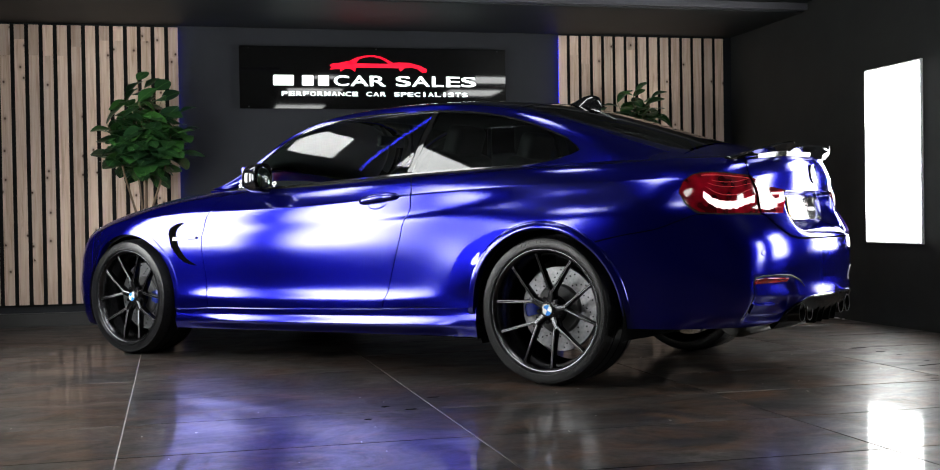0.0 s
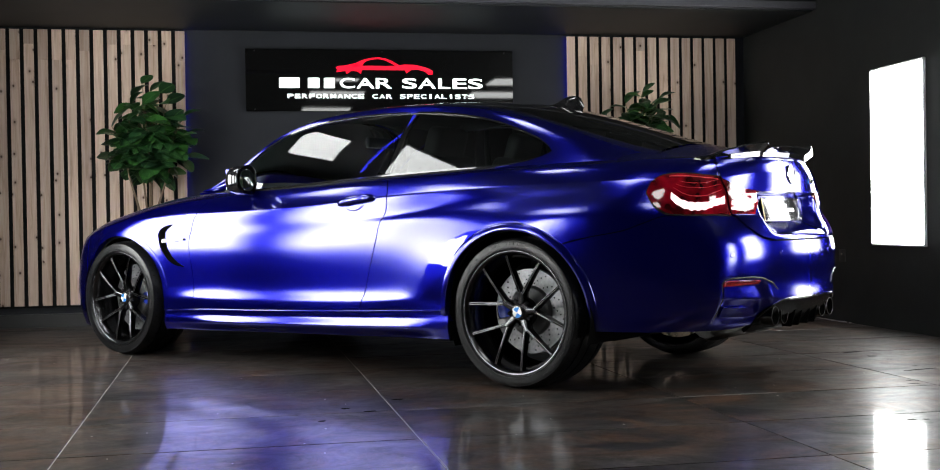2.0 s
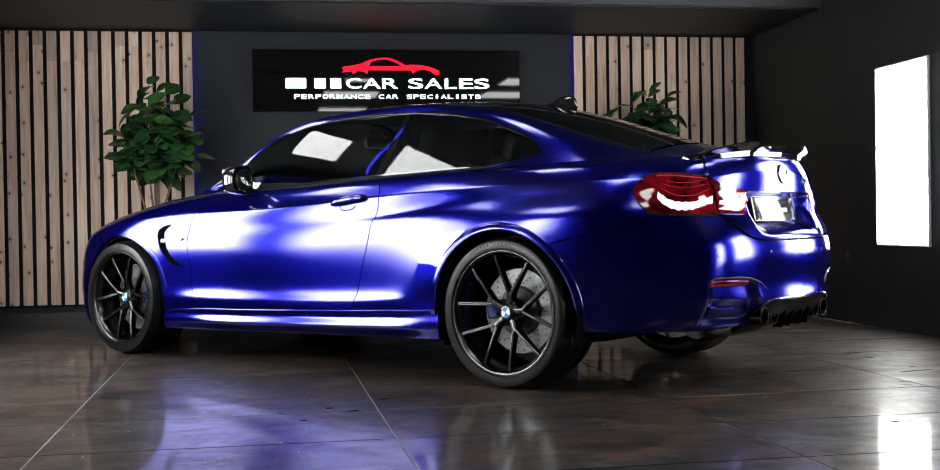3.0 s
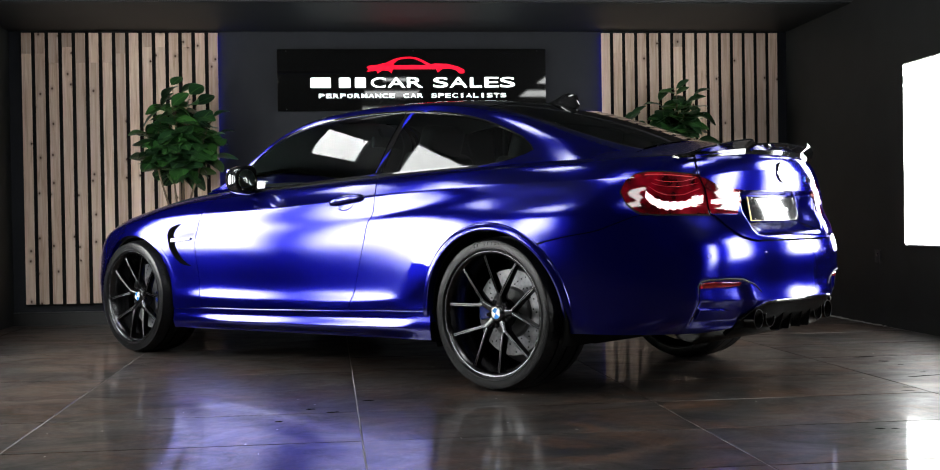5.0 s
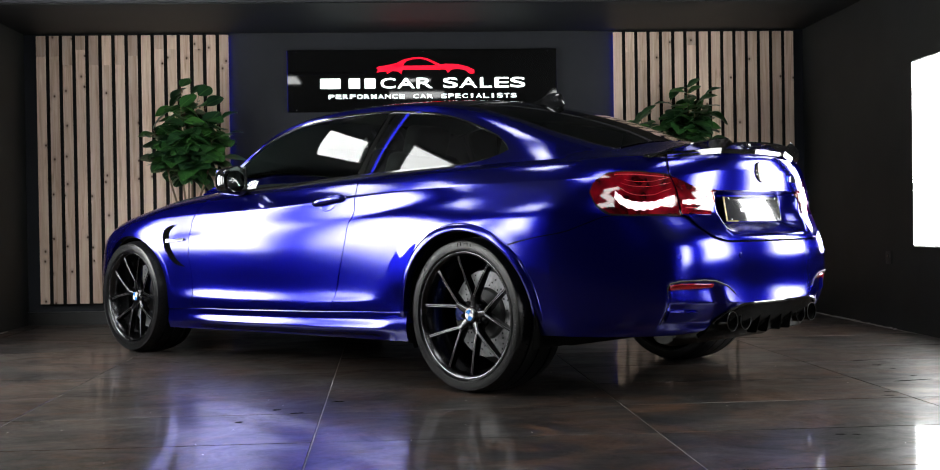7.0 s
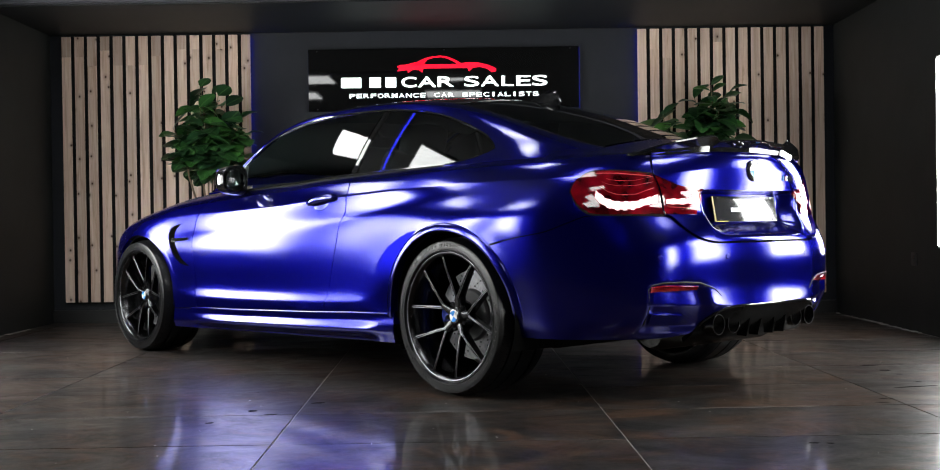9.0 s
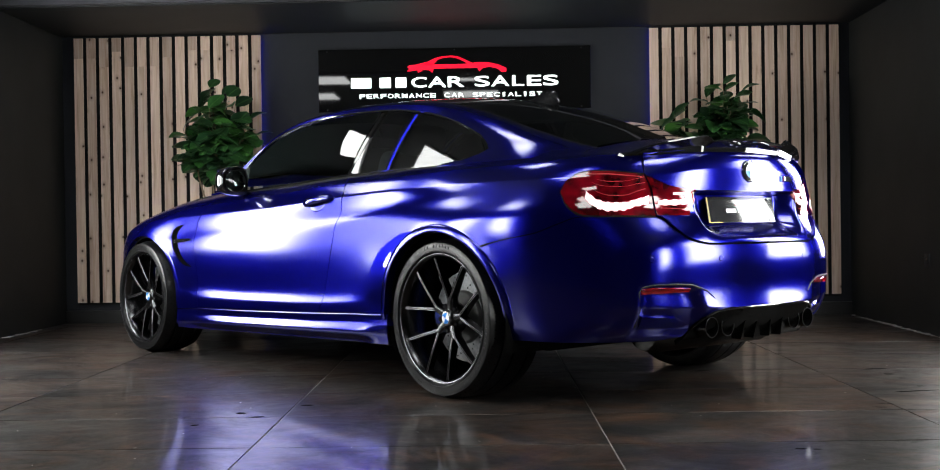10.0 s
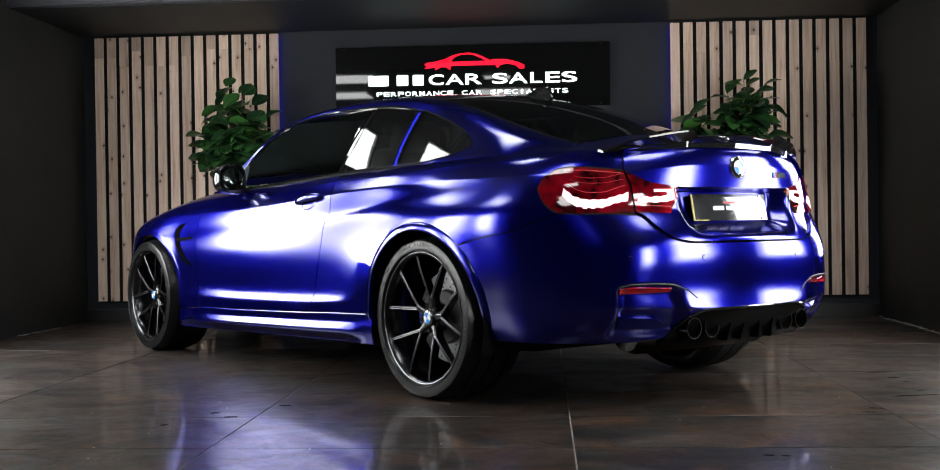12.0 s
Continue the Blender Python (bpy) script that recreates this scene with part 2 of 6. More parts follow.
def pine_mat(name="knotty_pine", low=0.74, high=1.08):
    """Pale knotty softwood, grain along z, tone by slat."""
    m, nt, b = node_mat(name)
    info = nt.nodes.new("ShaderNodeObjectInfo")
    tc = nt.nodes.new("ShaderNodeTexCoord")
    cb = nt.nodes.new("ShaderNodeCombineXYZ")
    ml = nd(nt, "ShaderNodeMath", op="MULTIPLY", inputs={1: 53.0})
    nt.links.new(info.outputs["Random"], ml.inputs[0])
    for k in range(3):
        nt.links.new(ml.outputs[0], cb.inputs[k])
    ad = nd(nt, "ShaderNodeVectorMath", op="ADD")
    nt.links.new(tc.outputs["Object"], ad.inputs[0])
    nt.links.new(cb.outputs[0], ad.inputs[1])

    def n(scale, stretch, detail=4, distort=0.0):
        mp = nt.nodes.new("ShaderNodeMapping")
        mp.inputs["Scale"].default_value = stretch
        nt.links.new(ad.outputs[0], mp.inputs[0])
        t = nd(nt, "ShaderNodeTexNoise", inputs={"Scale": scale, "Detail": detail, "Roughness": 0.6, "Distortion": distort})
        nt.links.new(mp.outputs[0], t.inputs["Vector"])
        return t.outputs["Fac"]
    grain = ramp(nt, n(14, (3, 3, 0.16), 6, 0.8), [(0.28, (0.50, 0.33, 0.22)), (0.48, (0.72, 0.525, 0.40)), (0.72, (0.84, 0.675, 0.55))])
    flat, where = nt.nodes.new("ShaderNodeSeparateXYZ"), nt.nodes.new("ShaderNodeCombineXYZ")
    nt.links.new(ad.outputs[0], flat.inputs[0])
    for src, dst, k in ((0, 0, 8.5), (2, 1, 6.6)):
        by = nd(nt, "ShaderNodeMath", op="MULTIPLY", inputs={1: k})
        nt.links.new(flat.outputs[src], by.inputs[0])
        nt.links.new(by.outputs[0], where.inputs[dst])
    vo = nd(nt, "ShaderNodeTexVoronoi", inputs={"Scale": 1.0, "Randomness": 1.0})
    vo.voronoi_dimensions = "2D"
    nt.links.new(where.outputs[0], vo.inputs["Vector"])
    knot = ramp(nt, vo.outputs["Distance"], [(0.038, (1, 1, 1)), (0.062, (0.55, 0.55, 0.55)), (0.10, (0.2, 0.2, 0.2)), (0.24, (0, 0, 0))])
    some = nt.nodes.new("ShaderNodeSeparateColor")
    nt.links.new(vo.outputs["Color"], some.inputs[0])
    has = nd(nt, "ShaderNodeMath", op="GREATER_THAN", inputs={1: 0.55})
    nt.links.new(some.outputs[0], has.inputs[0])
    kn = nd(nt, "ShaderNodeMath", op="MULTIPLY")
    nt.links.new(knot, kn.inputs[0])
    nt.links.new(has.outputs[0], kn.inputs[1])
    knot = kn.outputs[0]
    mx = nt.nodes.new("ShaderNodeMix")
    mx.data_type = "RGBA"
    nt.links.new(knot, mx.inputs[0])
    nt.links.new(grain, mx.inputs[6])
    mx.inputs[7].default_value = (0.085, 0.035, 0.016, 1)
    hs = nd(nt, "ShaderNodeHueSaturation")
    mr = nd(nt, "ShaderNodeMapRange", inputs={"To Min": low, "To Max": high})
    nt.links.new(info.outputs["Random"], mr.inputs[0])
    nt.links.new(mr.outputs[0], hs.inputs["Value"])
    nt.links.new(mx.outputs[2], hs.inputs["Color"])
    nt.links.new(hs.outputs[0], b.inputs["Base Color"])
    b.inputs["Roughness"].default_value = 0.6
    bump(nt, b, n(30, (3, 3, 0.2), 3), 0.15, 0.001)
    return m


def leaf_mat():
    """Leathery leaf: tone by leaf, paler midrib and side veins."""
    m, nt, b = node_mat("glossy_green_leaf")
    info = nt.nodes.new("ShaderNodeObjectInfo")
    c = ramp(nt, info.outputs["Random"], [(0.0, (0.010, 0.034, 0.014)), (0.55, (0.018, 0.066, 0.018)), (0.85, (0.03, 0.11, 0.022)), (1.0, (0.055, 0.16, 0.03))])
    tc, xyz = nt.nodes.new("ShaderNodeTexCoord"), nt.nodes.new("ShaderNodeSeparateXYZ")
    nt.links.new(tc.outputs["Object"], xyz.inputs[0])
    off_mid = nd(nt, "ShaderNodeMath", op="ABSOLUTE")
    nt.links.new(xyz.outputs[1], off_mid.inputs[0])
    rib = ramp(nt, off_mid.outputs[0], [(0.008, (0.55, 0.55, 0.55)), (0.03, (0, 0, 0))])
    slant = nd(nt, "ShaderNodeMath", op="MULTIPLY_ADD", inputs={1: -0.8})
    nt.links.new(off_mid.outputs[0], slant.inputs[0])
    nt.links.new(xyz.outputs[0], slant.inputs[2])
    wv = nd(nt, "ShaderNodeMath", op="MULTIPLY", inputs={1: 62.0})
    sn = nd(nt, "ShaderNodeMath", op="SINE")
    nt.links.new(slant.outputs[0], wv.inputs[0])
    nt.links.new(wv.outputs[0], sn.inputs[0])
    mx = nt.nodes.new("ShaderNodeMix")
    mx.data_type = "RGBA"
    nt.links.new(rib, mx.inputs[0])
    nt.links.new(c, mx.inputs[6])
    mx.inputs[7].default_value = (0.10, 0.20, 0.06, 1)
    nt.links.new(mx.outputs[2], b.inputs["Base Color"])
    b.inputs["Roughness"].default_value = 0.36
    b.inputs["IOR"].default_value = 1.42
    bump(nt, b, sn.outputs[0], 0.25, 0.0012)
    return m


PAINT = blue_paint("satin_blue_paint", 0.176)
FILMED = blue_paint("filmed_blue_paint", 0.025)
CARBON = carbon_weave()
GLASS = car_glass("green_tint_glass", (0.74, 0.85, 0.82))
DARK_GLASS = car_glass("privacy_glass", (0.17, 0.19, 0.185))
BLACK_GLOSS = plain("gloss_black_trim", (0.008, 0.008, 0.009), 0.08, coat=0.6)
BLACK_MATT = plain("matt_black_plastic", (0.022, 0.022, 0.022), 0.55, relief=0.1)
BLACK_FELT = plain("black_felt_backing", (0.012, 0.012, 0.012), 0.9, relief=0.2, grain=200, ior=1.2)
GILL_BLACK = plain("gill_shade_black", (0.0012, 0.0012, 0.0012), 0.8, ior=1.05)
LINER = plain("black_inner_liner", (0.006, 0.006, 0.006), 0.8, ior=1.12)
RUBBER = plain("tyre_rubber", (0.0055, 0.0055, 0.006), 0.30, relief=0.2, grain=150, ior=1.36)
DIFFUSER = plain("dark_satin_carbon", (0.0035, 0.0035, 0.0035), 0.25, ior=1.11)
RIM = plain("dark_satin_alloy", (0.066, 0.066, 0.069), 0.22, metal=1.0)
RIM_LIP = plain("grey_alloy_lip", (0.085, 0.085, 0.09), 0.25, metal=1.0)
RIM_EDGE = plain("lighter_alloy_edge", (0.13, 0.13, 0.135), 0.30, metal=1.0)
DISC = plain("brushed_steel_disc", (0.17, 0.17, 0.175), 0.36, metal=1.0, wear=0.25)
CALIPER = plain("blue_caliper_paint", (0.006, 0.018, 0.17), 0.25, coat=0.5)
CHROME = plain("bright_chrome", (0.75, 0.75, 0.76), 0.08, metal=1.0)
STEEL_DARK = plain("exhaust_steel", (0.04, 0.039, 0.038), 0.25, metal=1.0)
LEATHER = plain("black_leather", (0.050, 0.055, 0.055), 0.45, relief=0.2, grain=300)
WHITE = plain("white_enamel", (0.8, 0.8, 0.8), 0.25, coat=0.4)
BLUE_ENAMEL = plain("light_blue_enamel", (0.04, 0.22, 0.65), 0.25, coat=0.4)
PLATE_BLACK = plain("black_plate_print", (0.02, 0.02, 0.022), 0.12, coat=0.6)
RED_PLASTIC = plain("red_reflector", (0.25, 0.006, 0.012), 0.15, coat=0.6)
WALL = plain("charcoal_wall_paint", (0.0150, 0.0165, 0.0156), 0.6, wear=0.2, grain=4, relief=0.05, ior=1.38)
SIGN_WALL = plain("slate_wall_paint", (0.0132, 0.0150, 0.0196), 0.65, wear=0.12, grain=5, relief=0.05, ior=1.38)
CEIL = plain("black_ceiling_paint", (0.0105, 0.0122, 0.0128), 0.55, wear=0.2, grain=3, ior=1.38)
GROUT = plain("grey_grout", (0.28, 0.265, 0.25), 0.85, wear=0.35, grain=25)
SLAT = pine_mat("knotty_pine", 0.68, 1.0)
SLAT_DARK = pine_mat("heartwood_pine", 0.57, 0.78)
TILE = floor_tile_mat()
LEAF = leaf_mat()
BARK = plain("pale_plant_stem", (0.16, 0.11, 0.07), 0.8, relief=0.4, grain=120)
POT = plain("black_plant_pot", (0.015, 0.015, 0.015), 0.5)
SOIL = plain("dark_soil", (0.02, 0.014, 0.01), 0.95, relief=0.8, grain=200)
ACRYLIC = plain("gloss_black_acrylic", (0.004, 0.004, 0.004), 0.03, coat=0.0, wear=0.02)
LETTER = glow("lit_white_letter", (0.9, 1.0, 0.97), 2.2)
RED_SIGN = glow("lit_red_sign", (1.0, 0.0, 0.025), 1.0)
PANEL_LIGHT = glow("white_light_panel", (0.98, 1.0, 0.985), 18.0)
CEIL_LIGHT = glow("white_ceiling_light", (0.98, 1.0, 0.985), 10.0)
BLUE_LED = glow("blue_led_strip", (0.004, 0.012, 1.0), 9.0)
BLUE_CEIL = glow("blue_ceiling_led", (0.03, 0.04, 1.0), 9.0)


def red_lens():
    m, nt, b = node_mat("red_lamp_lens")
    b.inputs["Base Color"].default_value = (0.30, 0.004, 0.010, 1)
    b.inputs["Roughness"].default_value = 0.06
    b.inputs["Coat Weight"].default_value = 0.35
    b.inputs["Coat Roughness"].default_value = 0.02
    f = noise_out(nt, 9, 2)
    nt.links.new(ramp(nt, f, [(0.36, (0.018, 0.0004, 0.001)), (0.64, (0.24, 0.002, 0.010))]), b.inputs["Base Color"])
    return m


LENS = red_lens()
PILLAR = plain("gloss_black_pillar", (0.004, 0.004, 0.004), 0.02)
MIRROR = plain("mirror_silver", (0.9, 0.9, 0.9), 0.015, metal=1.0, wear=0.0)
HEADLAMP = plain("headlamp_silver", (0.35, 0.36, 0.38), 0.12, metal=0.8, coat=1.0)
LAMP_LIT = glow("lit_lamp_element", (1.0, 0.72, 0.74), 1.3)

# ---- the room ----
X0, X1, Y0, Y1, CEIL_Z = -1.37, 4.83, -3.2, 9.47, 2.34
EAST_SPOTS, WEST_SPOTS = [7.052, 5.62, 4.20, 2.78], [7.052, 6.02, 4.99, 3.96]
CEIL_SPOTS = [(-0.21, 6.92, 0.72, 0.36), (0.02, 5.95, 0.88, 0.62), (1.75, 5.85, 0.27, 0.20), (3.7, 5.75, 0.64, 0.56), (1.75, 4.4, 0.64, 0.6), (3.7, 4.4, 0.64, 0.6), (-0.2, 4.4, 0.64, 0.6), (1.75, 2.4, 0.64, 0.6)]


def room_slab(name, dims, mat, label, cat):
    return tagged(link_mesh(name, box_bm(*dims), mat, None, False), label, cat, kind="structure")


back = room_slab("wall_north", (X0 - 0.2, X1 + 0.2, Y1, Y1 + 0.2, -0.2, CEIL_Z + 0.2), SIGN_WALL, "dark slate painted wall behind the sign", "wall")
room_slab("wall_west", (X0 - 0.2, X0, Y0, Y1, -0.2, CEIL_Z + 0.2), WALL, "matt charcoal painted side wall", "wall")
room_slab("wall_east", (X1, X1 + 0.2, Y0, Y1, -0.2, CEIL_Z + 0.2), WALL, "matt charcoal painted side wall with light panel", "wall")
room_slab("wall_south", (X0 - 0.2, X1 + 0.2, Y0 - 0.2, Y0, -0.2, CEIL_Z + 0.2), WALL, "plain charcoal wall closing the room", "wall")
room_slab("ceiling", (X0, X1, Y0, Y1, CEIL_Z, CEIL_Z + 0.15), CEIL, "black painted ceiling", "ceiling")
room_slab("ceiling_soffit", (X0, X1, 8.22, Y1, 2.275, CEIL_Z - 0.004), CEIL, "black painted dropped soffit over the slats", "ceiling")
room_slab("trim", (X0, X1, 8.16, 8.22, 2.285, CEIL_Z - 0.004), plain("grey_beam_paint", (0.06, 0.06, 0.07), 0.5), "grey painted beam edge on the soffit", "beam")
room_slab("baseboard", (X0, X1, Y1 - 0.03, Y1, 0.0, 0.10), plain("black_skirting_paint", (0.008, 0.008, 0.008), 0.4), "black painted skirting board", "skirting")

# floor: a screed sheet with tiles laid on it
floor = room_slab("floor", (X0 - 0.2, X1 + 0.2, Y0 - 0.2, Y1 + 0.2, -0.12, -0.0025), GROUT, "dark oxidised metal-effect porcelain tile floor", "floor")
TILE_W, TILE_D, JOINT = 1.203, 0.64, 0.0048
tile_bm = box_bm(-TILE_W / 2 + JOINT / 2, TILE_W / 2 - JOINT / 2, -TILE_D / 2 + JOINT / 2, TILE_D / 2 - JOINT / 2, -0.010, 0.0, 0.0012, 1)
tile_me = bpy.data.meshes.new("tile")
tile_bm.to_mesh(tile_me)
tile_bm.free()
tile_me.materials.append(TILE)
grid_turn = pose(1.228, 6.010, 0, 0, 0, 1.0)
for i in range(-3, 4):
    for j in range(-14, 7):
        p = grid_turn @ Vector(((i + 0.5) * TILE_W, (j + 0.5) * TILE_D, 0))
        if X0 - 0.55 < p.x < X1 + 0.55 and Y0 - 0.3 < p.y < Y1 + 0.3:
            t = new("tile", tile_me)
            t.matrix_world = Matrix.Translation(p) @ pose(0, 0, 0, random.uniform(-0.10, 0.10), random.uniform(-0.05, 0.05), 1.0 + (180 if random.random() < 0.5 else 0))
            t.parent = floor


# slatted panels: a black board with fifteen pine slats each
def slat_panel(x0, x1, count=15):
    m = thing("slat_panel", pose(x0, Y1, 0), "knotty pine slats on a black backing board, floor to soffit", "wall panel", "slat panels")
    part("backing_board", box_bm(0.010, x1 - x0 - 0.010, -0.028, -0.001, 0.15, 2.262), BLACK_FELT, m, "black backing board", smooth=False)
    pitch = (x1 - x0 - 0.071) / (count - 1)
    rng = random.Random(int(x0 * 100))
    whole = None
    for k in range(count):
        cut = rng.choice([0, 0, 0, 0.11, 0.16, 0.23])
        if cut:
            part("slat", box_bm(0, 0.071, -0.041, -0.028, 0.164, 2.258 - cut, 0.0015, 1), SLAT, m, sharp=30).location = (k * pitch, 0, 0)
            part("slat_end", box_bm(0, 0.071, -0.041, -0.028, 2.2588 - cut, 2.258, 0.0008, 1), SLAT_DARK if rng.random() < 0.3 else SLAT, m, sharp=30).location = (k * pitch, 0, 0)
            continue
        if whole is None:
            ob = part("slat", box_bm(0, 0.071, -0.041, -0.028, 0.164, 2.258, 0.0015, 1), SLAT, m, sharp=30)
            whole = ob.data
        else:
            ob = new("slat", whole)
            ob.parent = m
        ob.location = (k * pitch, 0, 0)
    return m


slat_panel(-1.265, 0.222)
slat_panel(3.273, 4.739)
# LED strips on the board edges, tucked behind the outer slats
for x, w in ((0.2125, 0.003), (3.2825, -0.003)):
    strip = link_mesh("led_strip", box_bm(min(x, x + w), max(x, x + w), Y1 - 0.022, Y1 - 0.006, 0.2, 2.25), BLUE_LED, None, False)
    tagged(strip, "thin blue LED strip along the slat panel edge", "led strip", "blue LED strips")

# light panels
def light_panel(name, m, w, h, mat, label, cat, group):
    """A flat panel facing -y before it is turned: frame and diffuser."""
    t = thing(name, m, label, cat, group)
    fr = box_bm(-w / 2 - 0.015, w / 2 + 0.015, -0.018, 0.0, -h / 2 - 0.015, h / 2 + 0.015, 0.003, 1)
    part("frame", fr, plain("white_panel_frame", (0.6, 0.6, 0.6), 0.4), t, smooth=False)
    part("diffuser", box_bm(-w / 2, w / 2, -0.024, -0.017, -h / 2, h / 2), mat, t, "glowing white diffuser", smooth=False)
    return t


for y in EAST_SPOTS:
    light_panel("wall_light_panel", pose(X1, y, 1.14, 0, 0, -90), 0.615, 1.15, PANEL_LIGHT, "upright rectangular white light panel on the wall", "light panel", "wall lights")
for y in WEST_SPOTS:
    light_panel("wall_light_panel", pose(X0, y, 1.14, 0, 0, 90), 0.615, 1.15, PANEL_LIGHT, "upright rectangular white light panel on the wall", "light panel", "wall lights")
for x, y, w, d in CEIL_SPOTS:
    light_panel("ceiling_light", pose(x, y, CEIL_Z, 90, 0, 0), w, d, CEIL_LIGHT, "flat white ceiling light panel", "ceiling light", "ceiling lights")
led = thing("ceiling_led_strip", pose(0, 6.47, CEIL_Z), "blue LED strip on the ceiling between added black shield lips", "led strip", "blue LED strips")
# unseen lips, added to keep the strip out of the sign's reflection
for y in (-0.022, 0.016):
    part("channel_side", box_bm(X0 + 0.4, 1.2, y, y + 0.006, -0.03, 0.0), BLACK_MATT, led, smooth=False)
part("diffuser", box_bm(X0 + 0.4, 1.2, -0.016, 0.016, -0.008, -0.001), BLUE_CEIL, led, "glowing blue diffuser", smooth=False)

# ---- the car: x forward, y to its left, z up, from the middle of the wheelbase ----
CAR_POSE = pose(1.558, 6.829, 0, 0, 0, 132.63)
AXLE, REAR_R, FRONT_R = 1.406, 0.340, 0.334


def spline_rows(knots, t):
    """Rows of weights of a natural cubic spline through values at knots, at the places t."""
    k, t = np.asarray(knots, float), np.asarray(t, float)
    n, h = len(k), np.diff(np.asarray(knots, float))
    if n == 2:
        f = ((t - k[0]) / h[0])[:, None]
        return np.hstack([1 - f, f])
    a, b = np.eye(n), np.zeros((n, n))
    for i in range(1, n - 1):
        a[i, i - 1:i + 2] = h[i - 1], 2 * (h[i - 1] + h[i]), h[i]
        b[i, i - 1:i + 2] = 6 / h[i - 1], -6 / h[i - 1] - 6 / h[i], 6 / h[i]
    curve = np.linalg.solve(a, b)
    i = np.clip(np.searchsorted(k, t) - 1, 0, n - 2)
    w1, e = (t - k[i]) / h[i], np.eye(n)
    w0 = 1 - w1
    hh = (h[i] ** 2 / 6)[:, None]
    return w0[:, None] * e[i] + w1[:, None] * e[i + 1] + hh * ((w0 ** 3 - w0)[:, None] * curve[i] + (w1 ** 3 - w1)[:, None] * curve[i + 1])


class Net:
    """A smooth skin through a net of cross curves: u runs along the car, v across its rings; some rings are creased."""

    def __init__(self, stations, rings, creases=(), share=0.6, mirror=False):
        pts = np.array(rings, float).transpose(1, 0, 2)
        self.u = -np.array(stations, float)
        if mirror:
            flip = np.array([1, -1, 1.0])
            self.u = np.concatenate([2 * self.u[0] - self.u[2:0:-1], self.u, 2 * self.u[-1] - self.u[-2:-4:-1]])
            pts = np.concatenate([pts[2:0:-1] * flip, pts, pts[-2:-4:-1] * flip])
        self.p, self.n, self.creases, self.share = pts, len(rings), list(creases), share

    def cross(self, v):
        whole = spline_rows(range(self.n), v)
        if not self.creases:
            return whole
        cut, edges = np.zeros_like(whole), [0, *self.creases, self.n - 1]
        for a, b in zip(edges[:-1], edges[1:]):
            m = (v >= a) & (v <= b)
            if m.any():
                cut[m] = 0
                cut[np.ix_(m, range(a, b + 1))] = spline_rows(range(a, b + 1), v[m])
        return whole * (1 - self.share) + cut * self.share

    def at(self, u, v):
        u, v = np.atleast_1d(np.asarray(u, float)), np.atleast_1d(np.asarray(v, float))
        u, v = np.broadcast_arrays(u, v)
        shape = u.shape
        wu, wv = spline_rows(self.u, -u.ravel()), self.cross(v.ravel().copy())
        return np.einsum("mi,ijk,mj->mk", wu, self.p, wv).reshape(*shape, 3)


STATIONS = [2.75, 2.45, 2.15, 1.93, 1.70, 1.406, 1.10, 0.80, 0.40, 0.0, -0.45, -0.80, -1.10, -1.406, -1.70, -1.95, -2.18, -2.40, -2.68, -2.96]
SIDE_X = STATIONS[4:16]


def ring(front, side, rear):
    """One ring of the shell: nose points, then y, z at the side stations, then tail points."""
    return front + [(x, y, z) for x, (y, z) in zip(SIDE_X, side)] + rear


BELT_RING = ring(
    [(2.13, 0, 0.665), (2.08, 0.35, 0.668), (1.98, 0.60, 0.69), (1.90, 0.68, 0.732)],
    [(0.70, 0.795), (0.715, 0.862), (0.725, 0.910), (0.742, 0.932), (0.782, 0.935), (0.790, 0.945), (0.785, 0.968), (0.772, 0.983), (0.757, 0.995), (0.737, 1.005), (0.707, 1.010), (0.665, 1.010)],
    [(-2.135, 0.585, 1.003), (-2.216, 0.485, 1.006), (-2.288, 0.255, 1.024), (-2.308, 0.000, 1.028)])
SHOULDER_RING = ring(
    [(2.16, 0, 0.63), (2.12, 0.355, 0.632), (2.00, 0.65, 0.655), (1.92, 0.74, 0.70)],
    [(0.800, 0.768), (0.820, 0.828), (0.817, 0.870), (0.818, 0.886), (0.825, 0.893), (0.830, 0.908), (0.829, 0.935), (0.822, 0.953), (0.818, 0.968), (0.808, 0.973), (0.776, 0.975), (0.730, 0.975)],
    [(-2.142, 0.636, 0.972), (-2.234, 0.505, 0.975), (-2.304, 0.265, 0.993), (-2.324, 0.000, 0.998)])
CREASE_RING = ring(
    [(2.19, 0, 0.58), (2.15, 0.36, 0.582), (2.02, 0.68, 0.61), (1.93, 0.78, 0.655)],
    [(0.855, 0.725), (0.883, 0.778), (0.868, 0.803), (0.862, 0.815), (0.866, 0.826), (0.868, 0.840), (0.869, 0.868), (0.871, 0.890), (0.871, 0.902), (0.865, 0.910), (0.838, 0.914), (0.790, 0.917)],
    [(-2.146, 0.678, 0.918), (-2.245, 0.526, 0.925), (-2.318, 0.275, 0.948), (-2.336, 0.000, 0.955)])
LEDGE_RING = ring(
    [(2.215, 0, 0.52), (2.18, 0.37, 0.52), (2.06, 0.68, 0.55), (1.94, 0.79, 0.60)],
    [(0.870, 0.672), (0.903, 0.735), (0.877, 0.752), (0.869, 0.768), (0.872, 0.786), (0.873, 0.797), (0.8745, 0.814), (0.8775, 0.836), (0.8805, 0.857), (0.881, 0.873), (0.855, 0.882), (0.807, 0.884)],
    [(-2.150, 0.695, 0.870), (-2.258, 0.530, 0.870), (-2.327, 0.275, 0.872), (-2.345, 0.000, 0.872)])
